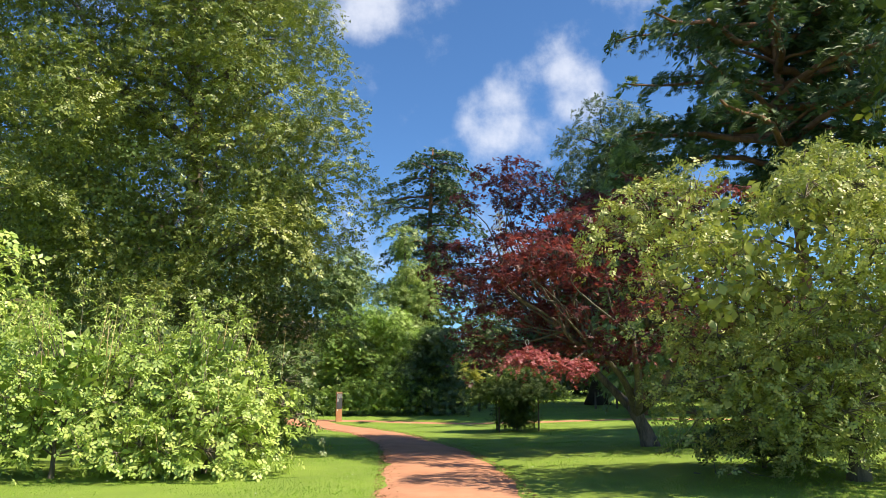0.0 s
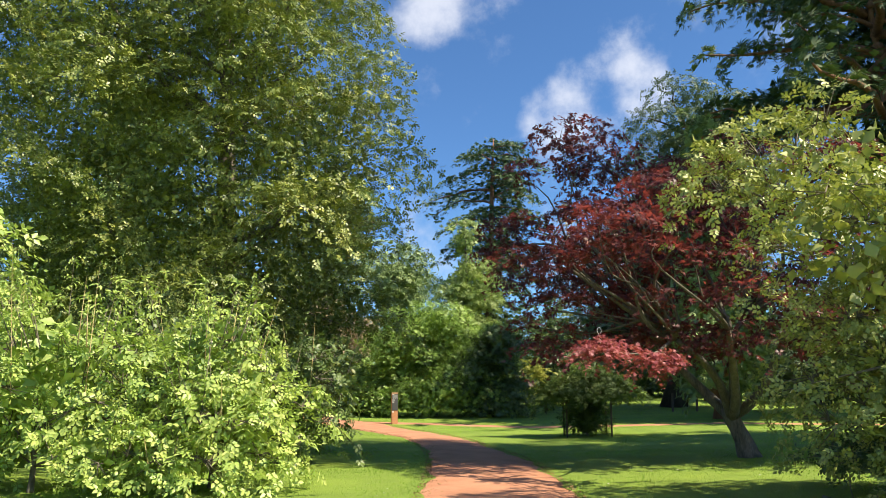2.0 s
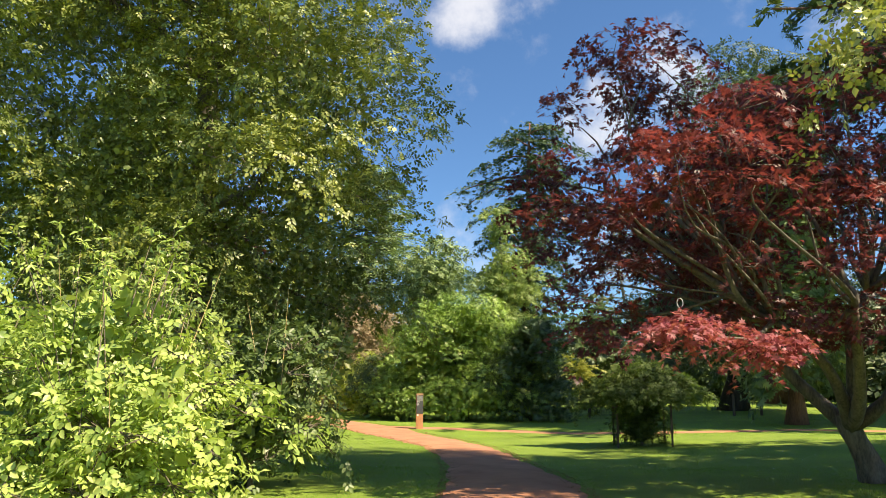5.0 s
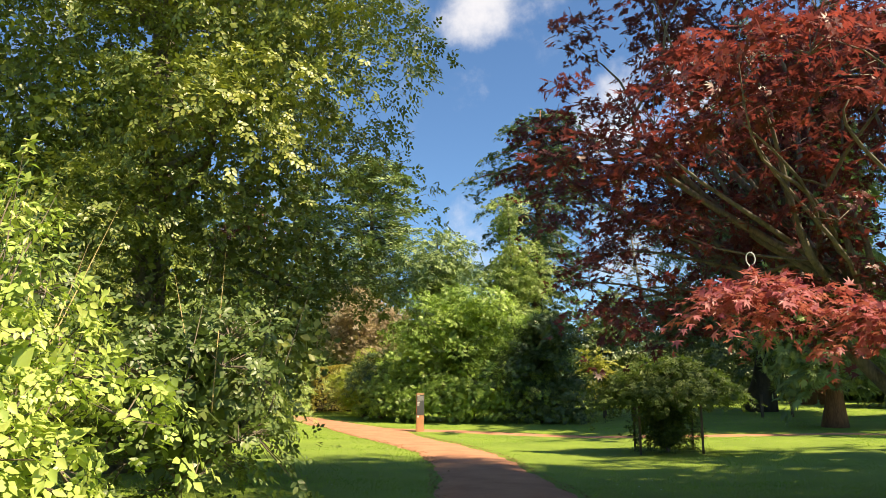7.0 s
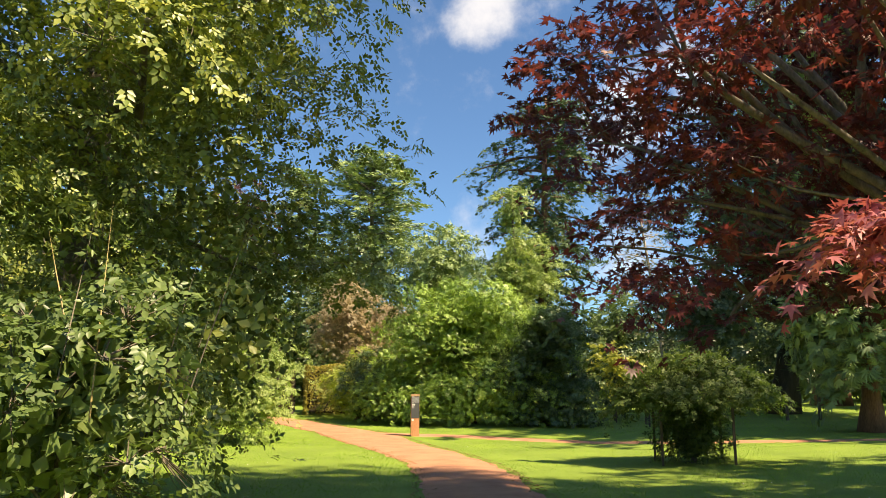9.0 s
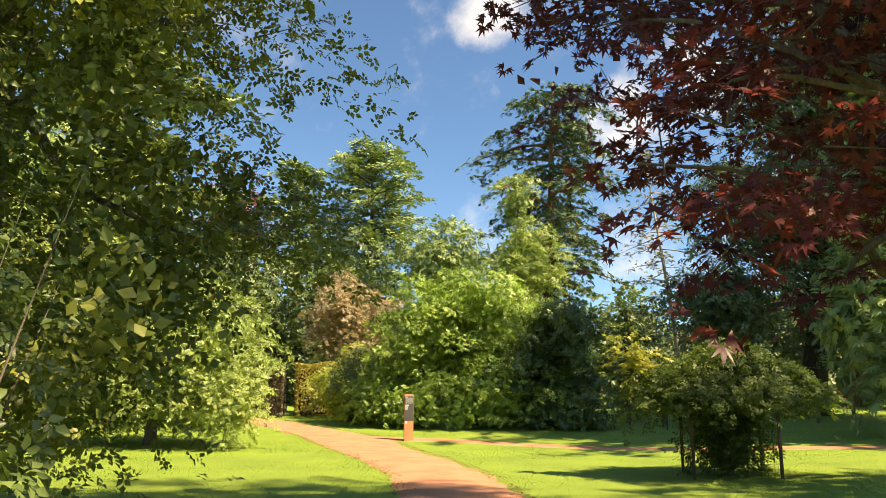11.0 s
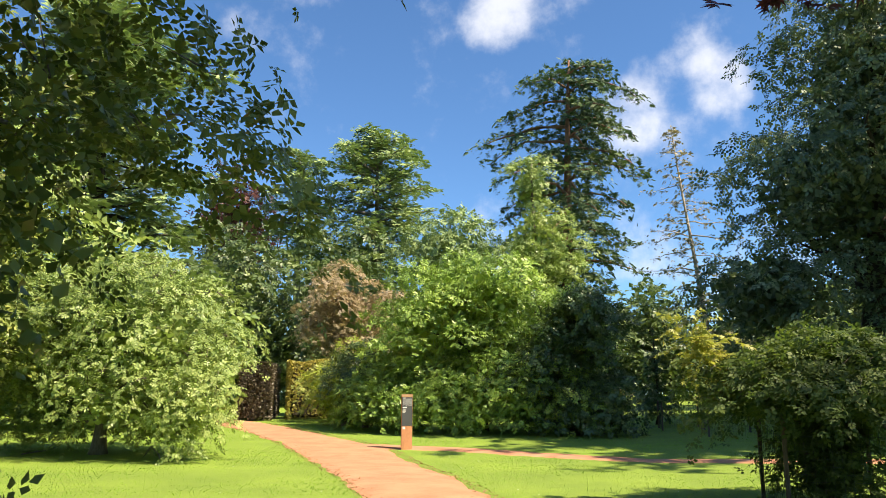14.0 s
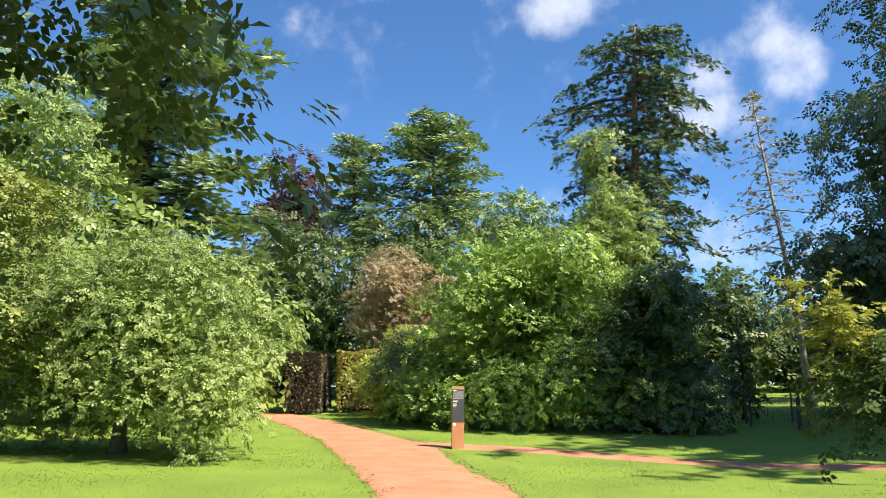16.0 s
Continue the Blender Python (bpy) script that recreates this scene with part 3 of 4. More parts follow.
SHRUB_LABEL = "leafy arching shrub with fresh yellow-green leaves beside the path"
for i, (x, y, blobs, n) in enumerate((
        (-7.3, 14.6, [(0, 0, 1.5, 1.9, 1.5, 1.4), (0.6, -0.4, 2.2, 1.2, 1.1, 0.8), (-0.8, 0.3, 0.8, 1.5, 1.3, 0.8), (1.3, -0.3, 0.6, 1.1, 1.0, 0.6), (-0.9, 0, 2.5, 0.7, 0.7, 0.6)], 48),
        (-4.7, 15.4, [(0, 0, 1.4, 1.5, 1.4, 1.4), (-0.5, 0.2, 2.3, 1.0, 1.0, 0.8), (0.5, -0.3, 1.0, 1.2, 1.1, 0.9), (0.1, -0.2, 2.4, 0.6, 0.6, 0.7), (-0.3, -0.9, 0.5, 1.3, 0.8, 0.5)], 46),
        (-10.2, 14.4, [(0, 0, 1.6, 1.9, 1.5, 1.5), (0.3, 0, 2.5, 1.2, 1.1, 0.7)], 30),
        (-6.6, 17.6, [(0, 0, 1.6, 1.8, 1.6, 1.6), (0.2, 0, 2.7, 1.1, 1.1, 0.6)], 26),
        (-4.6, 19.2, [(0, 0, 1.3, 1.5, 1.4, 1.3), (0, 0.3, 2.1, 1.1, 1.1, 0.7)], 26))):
    kind, label = (SHRUB, SHRUB_LABEL) if i < 3 else (DUSK, "dense darker green shrub, shade under the lime tree put into its leaves")
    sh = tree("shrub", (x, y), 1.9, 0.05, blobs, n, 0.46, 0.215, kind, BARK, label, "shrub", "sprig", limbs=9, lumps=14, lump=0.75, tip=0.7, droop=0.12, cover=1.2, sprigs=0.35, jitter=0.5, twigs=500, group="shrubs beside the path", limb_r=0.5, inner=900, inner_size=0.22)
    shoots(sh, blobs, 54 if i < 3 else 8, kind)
tree("tall_shrub", (-10.6, 16.4), 4.5, 0.08, [(0, 0, 2.6, 1.6, 1.5, 2.2), (0.6, -0.6, 4.4, 1.2, 1.1, 0.9)], 40, 0.55, 0.322, SHRUB, BARK, "tall shrub with long drooping yellow-green leaves", "shrub", limbs=8, twigs=300)

tree("olive_shrub", (6.9, 13.0), 5.2, 0.13, [(0, 0, 3.3, 3.3, 2.8, 2.8), (-2.2, -0.6, 3.6, 2.2, 2.0, 2.2), (0.6, 0, 4.7, 2.4, 2.0, 1.4), (-1.2, -0.2, 1.5, 2.2, 1.8, 1.3), (1.5, 0.3, 1.4, 2.0, 1.8, 1.3)], 230, 0.5, 0.161, OLIVE, BARK, "large open shrub with small olive-green leaves and pale twigs", "shrub", limbs=26, twigs=2600, limb_r=0.5, inner=2500, inner_size=0.2, tip=1.0, sprigs=0.45, jitter=0.7, cover=0.85, shell=0.5, droop=-0.25, lumps=42, lump=1.0)


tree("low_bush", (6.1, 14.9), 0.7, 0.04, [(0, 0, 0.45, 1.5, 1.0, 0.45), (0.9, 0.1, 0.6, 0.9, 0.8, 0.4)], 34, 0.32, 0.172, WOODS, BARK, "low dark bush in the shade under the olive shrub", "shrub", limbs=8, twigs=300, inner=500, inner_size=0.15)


def red_maple(x, y):
    """A spreading purple-leaved maple with a forked, leaning trunk."""
    ob = tagged(new("red_maple"), "spreading red-purple Japanese maple with pale twisted trunk", "tree")
    ob.location = (x, y, gz(x, y))
    trunk = np.array([(0.12, 0, -0.15), (0.06, 0, 0.1), (-0.02, 0, 0.38), (-0.14, -0.02, 0.65), (-0.24, -0.05, 0.88), (-0.3, -0.05, 1.1)]) + np.array([0.25, 0.9, 0.0])
    trunk_part(ob, trunk, [0.31, 0.235, 0.19, 0.17, 0.18, 0.15], PALE_BARK, 16, 0.09)
    crown = [(-2.2, -1.0, 4.7, 3.0, 2.6, 1.4), (0.6, 0.2, 5.6, 3.2, 2.8, 1.5), (-0.8, 0.2, 6.6, 2.4, 2.2, 0.8), (-3.4, 0.2, 6.7, 1.8, 1.5, 0.7), (-3.9, 1.2, 4.9, 1.9, 1.8, 0.9), (-5.5, 1.8, 5.3, 0.7, 0.8, 0.4), (-5.1, 1.5, 4.0, 0.8, 0.8, 0.35),
             (-2.7, 0.2, 3.0, 2.0, 1.8, 1.2), (-4.0, 1.4, 4.2, 1.5, 1.2, 0.5), (2.6, 0.3, 3.6, 2.2, 2.2, 1.8), (-1.0, -1.5, 3.3, 1.9, 1.4, 0.7), (-4.1, 3.1, 4.4, 1.2, 0.8, 0.35), (-2.9, 2.9, 4.2, 1.2, 0.9, 0.45), (-1.9, 2.0, 3.8, 1.4, 1.1, 0.6), (-2.3, 2.7, 3.8, 1.6, 1.1, 0.55), (-3.6, 2.2, 4.6, 1.5, 1.0, 0.6), (-2.6, 1.5, 4.5, 2.4, 1.5, 1.0), (-1.4, 0.2, 2.5, 2.2, 1.5, 0.7), (1.2, -0.4, 2.6, 1.9, 1.6, 0.8)]
    c, s, o = spread_pads(lumpy(crown, 70, 0.95), 245, 0.52, 0.6)
    start = trunk[-2]
    mains = [(-1.5, -0.7, 2.55), (-1.5, 0.9, 2.8), (0.3, 0.3, 3.1), (1.2, -0.4, 2.7), (-0.5, -1.2, 2.7)]
    ends = []
    for k, e in enumerate(mains):
        p = bent(start, e, 0.1, 9, 0.05)
        v, f = tube(p, np.linspace(0.13, 0.05, 9), 9, 0.07)
        mesh_object("limb", v, f, PALE_BARK, ob)
        ends.append(np.array(e))
    ends = np.array(ends)
    for e in c[rng.permutation(len(c))[:100]]:
        i = int(np.argmin(np.linalg.norm(ends - e, axis=1)))
        p = bent(ends[i], e, 0.2, 10, 0.03)
        v, f = tube(p, rng.uniform(0.028, 0.062) * (1 - 0.85 * np.linspace(0, 1, 10)), 6, 0.05)
        mesh_object("branch", v, f, PALE_BARK, ob)
    q, dd, nn, ln = bough_leaves(c, s, o, 0.17, 1.0, "maple_sprig", 0.9, 0.3, 0.22, 0.25, 0.4, 0.06)
    leaf_mesh("crown", q, dd, nn, ln, ln, RED, ob, "maple_sprig")
    inner_foliage(ob, crown, 500, 0.12, RED, 0.7)
    j = rng.integers(0, len(q), 900)
    k = np.argmin(np.linalg.norm(q[j][:, None] - c[None], axis=2), axis=1)
    twig_mesh(ob, c[k] - o[k] * 0.2, q[j], 0.009, PALE_BARK)
    # Low pink spray; part of its sunlit brightness is in the leaf colour.
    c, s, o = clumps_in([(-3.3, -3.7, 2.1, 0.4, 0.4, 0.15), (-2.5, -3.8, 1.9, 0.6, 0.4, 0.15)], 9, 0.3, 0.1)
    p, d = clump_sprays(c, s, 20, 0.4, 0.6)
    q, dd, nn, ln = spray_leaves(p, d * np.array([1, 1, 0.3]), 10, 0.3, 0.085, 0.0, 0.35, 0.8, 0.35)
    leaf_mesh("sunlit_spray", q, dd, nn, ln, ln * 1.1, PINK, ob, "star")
    low = bent((-1.5, -0.7, 2.55), (-3.2, -3.6, 2.1), 0.1, 9)
    v, f = tube(low, np.linspace(0.04, 0.01, 9), 6)
    mesh_object("branch", v, f, PALE_BARK, ob)
    ring = [(-3.4 + 0.035 * math.cos(a), -3.75, 2.47 + 0.055 * math.sin(a)) for a in np.linspace(-1.2, 4.3, 14)]
    v, f = tube(ring + [(-3.38, -3.75, 2.25)], [0.005] * 15, 6)
    tagged(mesh_object("tag_loop", v, f, TAG, ob), "white looped plant tag cord")


red_maple(5.2, 20.0)


def caged_acer(x, y):
    ob = tree("young_acer", (x, y), 2.2, 0.06, [(0, 0, 1.55, 1.95, 1.8, 0.5), (0.1, 0, 1.95, 1.5, 1.35, 0.42), (0.15, 0, 2.3, 0.9, 0.85, 0.3), (0, 0, 0.7, 0.72, 0.72, 0.75), (0, 0, 0.4, 0.62, 0.62, 0.42)], 190, 0.4, 0.168, ACER, BARK,
              "young green acer with spreading layered crown in a stake cage", limbs=12, limb_r=0.6, twigs=300, inner=4200, inner_size=0.14, tip=0.45, dome=0.25, droop=0.2, cover=1.05)
    c, s, o = clumps_in([(-1.75, -0.4, 2.35, 0.3, 0.35, 0.4), (-1.6, -0.4, 1.9, 0.3, 0.4, 0.3)], 7, 0.22, 0.2)
    p, d = clump_sprays(c, s, 16, 0.6, 0.6)
    q, dd, nn, ln = spray_leaves(p, d, 8, 0.26, 0.1, 0.1, 0.3, 0.8, 0.35)
    leaf_mesh("turning_spray", q, dd, nn, ln, ln * 1.0, AMBER, ob, "star")
    g = gz(x, y)
    cage = tagged(new("stake_cage"), "square tree guard of weathered stakes and green wire", "tree guard")
    cage.location = (x, y, g)
    h = 0.78
    corners = [(-h, -h), (h, -h), (h, h), (-h, h)]
    for k, (a, b) in enumerate(corners):
        part("stake", box(0.055, 0.055, 1.35, (a, b, 0.6), 0.006), WOOD_STAKE, cage)
        a2, b2 = corners[(k + 1) % 4]
        wires = bmesh.new()
        for z in np.arange(0.08, 1.2, 0.1):
            mid = Matrix.Translation(((a + a2) / 2, (b + b2) / 2, z))
            bmesh.ops.create_cube(wires, size=1, matrix=mid @ Matrix.Diagonal((max(abs(a2 - a), 0.003), max(abs(b2 - b), 0.003), 0.003, 1)))
        for f in np.linspace(0.08, 0.92, 12):
            mid = Matrix.Translation((a + (a2 - a) * f, b + (b2 - b) * f, 0.6))
            bmesh.ops.create_cube(wires, size=1, matrix=mid @ Matrix.Diagonal((0.003, 0.003, 1.15, 1)))
        part("wire_mesh", wires, WIRE, cage)


caged_acer(3.0, 31.4)

# Unseen trees added right of the walk so their shadows fall on the lawn.
for x, y, h in ((17.2, 19.5, 22.0), (18.9, 23.6, 24.0)):
    tree("shade_tree", (x, y), h * 0.85, 0.3, [(0, 0, h * 0.62, 3.9, 3.7, h * 0.36), (-0.3, 0.3, h * 0.35, 3.6, 3.4, h * 0.22)], 90, 1.0, 0.903, LIME, BARK, "unseen broad green tree added to shade the lawn beside the walk", limbs=8, group="shade trees beside the walk", inner=1500, inner_size=0.6)


# Unseen high crown added so its shadow crosses the path to the lime.
tree("shade_tree", (17.8, 17.2), 31.0, 0.45, [(0, 0, 27.5, 4.3, 4.2, 6.5), (-1.0, 0.5, 24.0, 3.4, 3.2, 3.0)], 90, 1.1, 0.8, LIME, BARK, "unseen very tall tree with a high crown, added to shade path and lime", limbs=10, group="shade trees beside the walk", inner=1200, inner_size=0.6)

# ---------- further trees ----------
tree("hawthorn_tree", (-13.2, 37.9), 3.6, 0.17, [(1.3, -0.3, 3.2, 2.8, 2.7, 2.2), (-0.8, 0, 3.4, 2.4, 2.4, 1.9), (2.8, -0.7, 1.6, 1.5, 1.5, 1.35), (2.1, -1.2, 2.6, 2.1, 1.8, 1.7), (2.9, -1.0, 0.9, 1.3, 1.2, 0.75), (-2.3, 0.7, 1.4, 1.9, 1.5, 1.3), (0.9, 0.9, 1.2, 1.8, 1.2, 1.1), (1.5, -1.5, 1.3, 1.2, 1.0, 1.0)], 210, 0.52, 0.18, FRESH, BARK, "rounded small tree with pale green leaves down to the grass", limbs=16, twigs=900, limb_r=0.5, inner=3500, inner_size=0.26, lumps=44, lump=1.15, tip=0.95)
tree("shade_tree", (-18.5, 37.0), 7.5, 0.25, [(0, 0, 4.5, 3.6, 3.2, 3.6), (1.5, -0.5, 2.6, 2.6, 2.4, 2.0)], 80, 0.9, 0.322, LIME, BARK, "dark green broadleaf tree standing in shade", limbs=12, lumps=22, lump=1.6)
tree("broad_evergreen", (-4.4, 48.4), 5.0, 0.2, [(-1.4, 0, 3.5, 3.6, 2.9, 3.2), (2.2, 0.8, 3.0, 2.6, 2.4, 2.6), (-3.6, 0.2, 1.7, 1.8, 1.8, 1.7), (0.3, -0.9, 5.0, 2.5, 2.0, 1.8), (0.6, -1.3, 1.6, 3.6, 1.8, 1.6), (-2.4, -1.6, 0.9, 2.6, 1.2, 0.9), (1.9, -1.5, 0.9, 1.7, 1.2, 0.9), (-0.4, -1.9, 0.6, 2.6, 1.0, 0.6), (3.6, -1.2, 0.7, 1.4, 1.2, 0.7)], 330, 0.64, 0.25, MAGNOLIA, DARK_BARK, "large rounded evergreen shrub with broad glossy leaves to the ground", "shrub", limbs=10, inner=6000, inner_size=0.34, lumps=46, lump=1.3, cover=0.95, tip=1.0, droop=-0.15)
# Added shrub for the evergreen's shaded right side, darkened by its leaf colour.
tree("shaded_evergreen_side", (-0.9, 47.5), 4.2, 0.12, [(0, 0, 3.4, 2.1, 1.9, 2.0), (0.4, 0.1, 4.4, 1.5, 1.4, 1.1), (-0.7, -0.2, 2.1, 1.7, 1.5, 1.7), (0.3, 0, 1.1, 1.7, 1.5, 1.1), (0.2, -0.5, 0.6, 1.8, 1.3, 0.6)], 120, 0.6, 0.301, SHADED_EVERGREEN, DARK_BARK, "added shrub at the evergreen's right, shade put into its dark leaves", "shrub", limbs=10, inner=2600, inner_size=0.26, lumps=22, lump=1.1, tip=0.7, droop=-0.15)
tree("pale_cone_tree", (-2.9, 60.0), 14.0, 0.25, [(0, 0, 4.5, 3.9, 3.6, 4.3), (0, 0, 8.8, 2.9, 2.8, 3.4), (-0.2, 0, 12.3, 1.3, 1.3, 2.0)], 170, 0.75, 0.34, FRESH, BARK, "tall pale green conical deciduous tree", limbs=10, inner=3500, inner_size=0.32, lumps=36, lump=1.5)
tree("round_tree", (-11.0, 80.0), 15.0, 0.3, [(0, 0, 11.0, 5.0, 4.6, 5.0), (0, 0, 5, 5, 4.5, 4.5)], 90, 1.2, 0.645, CEDAR, BARK, "rounded mid-green tree behind the evergreen shrub", limbs=6, inner=3000, inner_size=0.5, lumps=30, lump=2.0)
tree("blush_tree", (-12.4, 57.0), 7.0, 0.18, [(0, 0, 5.2, 2.3, 2.2, 2.8), (1.8, 0.3, 4.6, 2.0, 2.0, 2.4)], 80, 0.7, 0.24, BLUSH, BARK, "small tree with leaves turning dusty pink", limbs=10, inner=1500, inner_size=0.25, lumps=22, lump=1.2)
tree("lime_green_shrub", (-10.4, 50.3), 3.0, 0.1, [(0, 0, 2.0, 1.5, 1.4, 1.8), (-0.6, 0, 2.9, 0.9, 0.9, 0.8)], 40, 0.5, 0.279, GOLD, BARK, "bright lime-green shrub at the path bend", "shrub", limbs=6, lumps=10, lump=0.8)
tree("brown_shrub", (-9.2, 49.3), 3.0, 0.1, [(0, 0, 1.8, 1.6, 1.4, 1.8)], 36, 0.6, 0.279, WOODS, BARK, "dark olive shrub beside the evergreen", "shrub", limbs=6)
tree("olive_bush", (-11.2, 52.8), 3.0, 0.1, [(0, 0, 1.7, 1.7, 1.4, 1.6)], 36, 0.6, 0.279, OLIVE, BARK, "low olive-green bush by the hedge", "shrub", limbs=6)


def whorl_tree(name, at, h, r, profile, branches, label, mat, bark, size=0.7, droop=0.3, rise=0.1, stations=4, length=0.4, dome=0.3, tip=0.3, cover=1.0,
               lean=(0, 0), bare=0.35, uneven=(0.55, 1.15), group="", branch_r=0.09, hang=0.3, jitter=0.35, level=0.5):
    """A conifer built branch by branch: each branch bears shelves of needles. Profile: heights and branch lengths."""
    x, y = at
    ob = tagged(new(name), label, "conifer", group)
    ob.location = (x, y, gz(x, y))
    f = np.linspace(0, 1, 14)
    stem = np.stack([lean[0] * f + 0.006 * h * np.sin(f * 5), lean[1] * f, f * h - 0.15], axis=1)
    trunk_part(ob, stem, r * (1 - 0.9 * f) * (1 + 0.6 * np.exp(-f * h / (r * 2.5))), bark)
    prof = np.array(profile, float)
    prof = prof[np.argsort(prof[:, 0])]
    cs, ss, outs = [], [], []
    for k in range(branches):
        z = prof[0, 0] + (prof[-1, 0] - prof[0, 0]) * ((k + rng.uniform(0, 1)) / branches)
        ln = np.interp(z, prof[:, 0], prof[:, 1]) * rng.uniform(*uneven)
        a = k * 2.4 + rng.uniform(-0.5, 0.5)
        base = np.array([np.interp(z, stem[:, 2], stem[:, 0]), np.interp(z, stem[:, 2], stem[:, 1]), z])
        g = np.linspace(0, 1, 8)
        way = np.array([math.cos(a), math.sin(a), 0])
        path = base + way * (g * ln)[:, None]
        path[:, 2] += ln * (rise * g - droop * g ** 2)
        path += np.cumsum(rng.normal(scale=0.02 * ln, size=path.shape), axis=0)
        v, fc = tube(path, max(0.02, branch_r * ln / 5) * (1 - 0.85 * g) + 0.006, 5)
        mesh_object("branch", v, fc, bark, ob)
        for u in np.linspace(bare, 1.0, stations):
            c = np.array([np.interp(u, g, path[:, q]) for q in range(3)])
            spread = size * (0.55 + 0.45 * math.sin(math.pi * min(u * 0.8 + 0.2, 1))) * min(1.0, 0.35 + ln / 4)
            side = np.array([-way[1], way[0], 0]) * rng.uniform(-0.6, 0.6) * spread
            cs.append(c + side), ss.append(spread * rng.uniform(0.7, 1.2)), outs.append(way)
    c, s_, o = np.array(cs), np.array(ss), np.array(outs)
    q, dd, nn, ln_ = bough_leaves(c, s_, o, length, 1.0, "tuft", cover, tip, dome, hang, jitter, 0.25, level)
    leaf_mesh("crown", q, dd, nn, ln_, ln_, mat, ob, "tuft")
    return ob


whorl_tree("fir_tree", (-2.0, 68.0), 23.4, 0.55, [(6, 3.0), (10, 5.0), (12, 7.0), (14.5, 7.2), (16.5, 4.6), (18, 5.6), (20, 5.2), (21.8, 4.6), (23.0, 1.0)], 46,
           "tall ragged fir tree with heavy drooping dark branches", FIR, RED_BARK, size=1.15, droop=0.5, rise=0.28, stations=4, lean=(1.2, 0), dome=0.35, tip=0.3, hang=0.5, cover=0.95, jitter=0.5, branch_r=0.12, uneven=(0.45, 1.08))
whorl_tree("cedar_tree", (-19.2, 86.0), 24.6, 0.6, [(11.0, 5.2), (14, 5.6), (18.5, 5.8), (21.5, 5.2), (23.5, 3.8), (24.6, 1.8)], 50, "broad cedar with flat layered green branches", CEDAR, BARK,
           size=1.35, droop=0.08, rise=0.18, stations=4, dome=0.08, tip=0.08, hang=0.02, jitter=0.22, cover=1.0, length=0.45, level=0.92, group="cedars", uneven=(0.6, 1.15), branch_r=0.14)
whorl_tree("cedar_tree", (-26.6, 85.0), 23.2, 0.5, [(12.0, 5.6), (16, 3.6), (20, 3.4), (22.5, 2.2), (23.2, 1.0)], 34, "slender cedar with flat layered green branches", CEDAR, BARK,
           size=1.15, droop=0.06, rise=0.15, stations=4, dome=0.08, tip=0.08, hang=0.02, jitter=0.22, cover=1.0, length=0.45, level=0.92, group="cedars", branch_r=0.14)
whorl_tree("cedar_tree", (-30.0, 60.0), 26.0, 0.7, [(2.5, 8.0), (8, 9.0), (14, 8.0), (18, 6.5), (22, 7.0), (25, 4.0), (26, 1.5)], 84, "huge old cedar with wide grey-green shelves of foliage", CEDAR, DARK_BARK,
           size=1.5, droop=0.14, rise=0.12, stations=5, dome=0.08, tip=0.08, hang=0.02, jitter=0.22, cover=1.0, length=0.66, level=0.92, group="cedars", branch_r=0.12)
tree("copper_beech", (-36.5, 92.0), 22.0, 0.6, [(0, 0, 17, 5.2, 5, 8), (0, 0, 8, 5, 5, 6)], 90, 1.3, 0.774, COPPER, DARK_BARK, "dark copper beech far behind the cedars", limbs=6, inner=2500, inner_size=0.6, lumps=26, lump=2.4)
tree("pale_tree", (-27.5, 48.0), 15.0, 0.4, [(0, 0, 10, 4.6, 4.4, 6.5), (1.5, -0.5, 5, 4, 3.6, 4)], 110, 1.1, 0.516, FRESH, BARK, "tall pale green tree behind the hawthorn", limbs=10, inner=2500, inner_size=0.4, lumps=34, lump=1.9)
tree("dark_evergreen", (10.6, 53.0), 19.5, 0.55, [(2.4, 0, 15, 5.0, 5.0, 7.2), (-0.4, 0, 9.5, 5.0, 5, 4.6), (-3.4, -0.6, 5.0, 3.8, 3.6, 2.8), (3, 0, 6, 4.5, 4.2, 4)], 310, 1.0, 0.42, YEW, DARK_BARK, "massive dark evergreen tree with drooping foliage", limbs=18, inner=9000, inner_size=0.42, tip=0.8, droop=0.25, lumps=60, lump=2.3, cover=0.9, lean=(2.4, 0))
whorl_tree("larch_tree", (6.1, 60.0), 15.5, 0.17, [(3.5, 3.0), (8, 2.8), (12, 1.9), (15.3, 0.4)], 54, "thin pale larch with sparse bare branches", LARCH, LARCH_BARK,
           size=0.5, droop=0.1, rise=0.05, stations=4, lean=(-1.5, 0), cover=0.22, length=0.22, branch_r=0.06)
tree("green_cypress", (10.4, 41.0), 13.6, 0.3, [(-0.5, 0, 14, 0.9, 0.9, 1.8), (-0.4, 0, 11, 1.6, 1.6, 2.4), (0, 0, 7.5, 2.3, 2.3, 3), (0, 0, 4, 2.6, 2.6, 3)], 100, 0.85, 0.42, CEDAR, RED_BARK,
     "tall dense green cypress", "conifer", "tuft", 1.0, limbs=10, tip=1.6, inner=1500, inner_size=0.4)
for x, y, hh in ((19.9, 41.0, 28.0), (25.4, 43.2, 29.4)):
    whorl_tree("pine_tree", (x, y), hh, 0.42, [(10.5, 6.0), (14.5, 9.0), (18, 10.0), (21.5, 8.4), (25.5, 6.2), (hh, 1.8)], 58, "tall Scots pine with orange-brown bark and open crown", FIR, RED_BARK,
               size=1.3, droop=0.14, rise=0.2, stations=4, lean=(-0.8, 0), dome=0.45, tip=0.5, cover=1.5, length=0.5, jitter=0.6, group="pines", branch_r=0.12, uneven=(0.5, 1.2), bare=0.45)
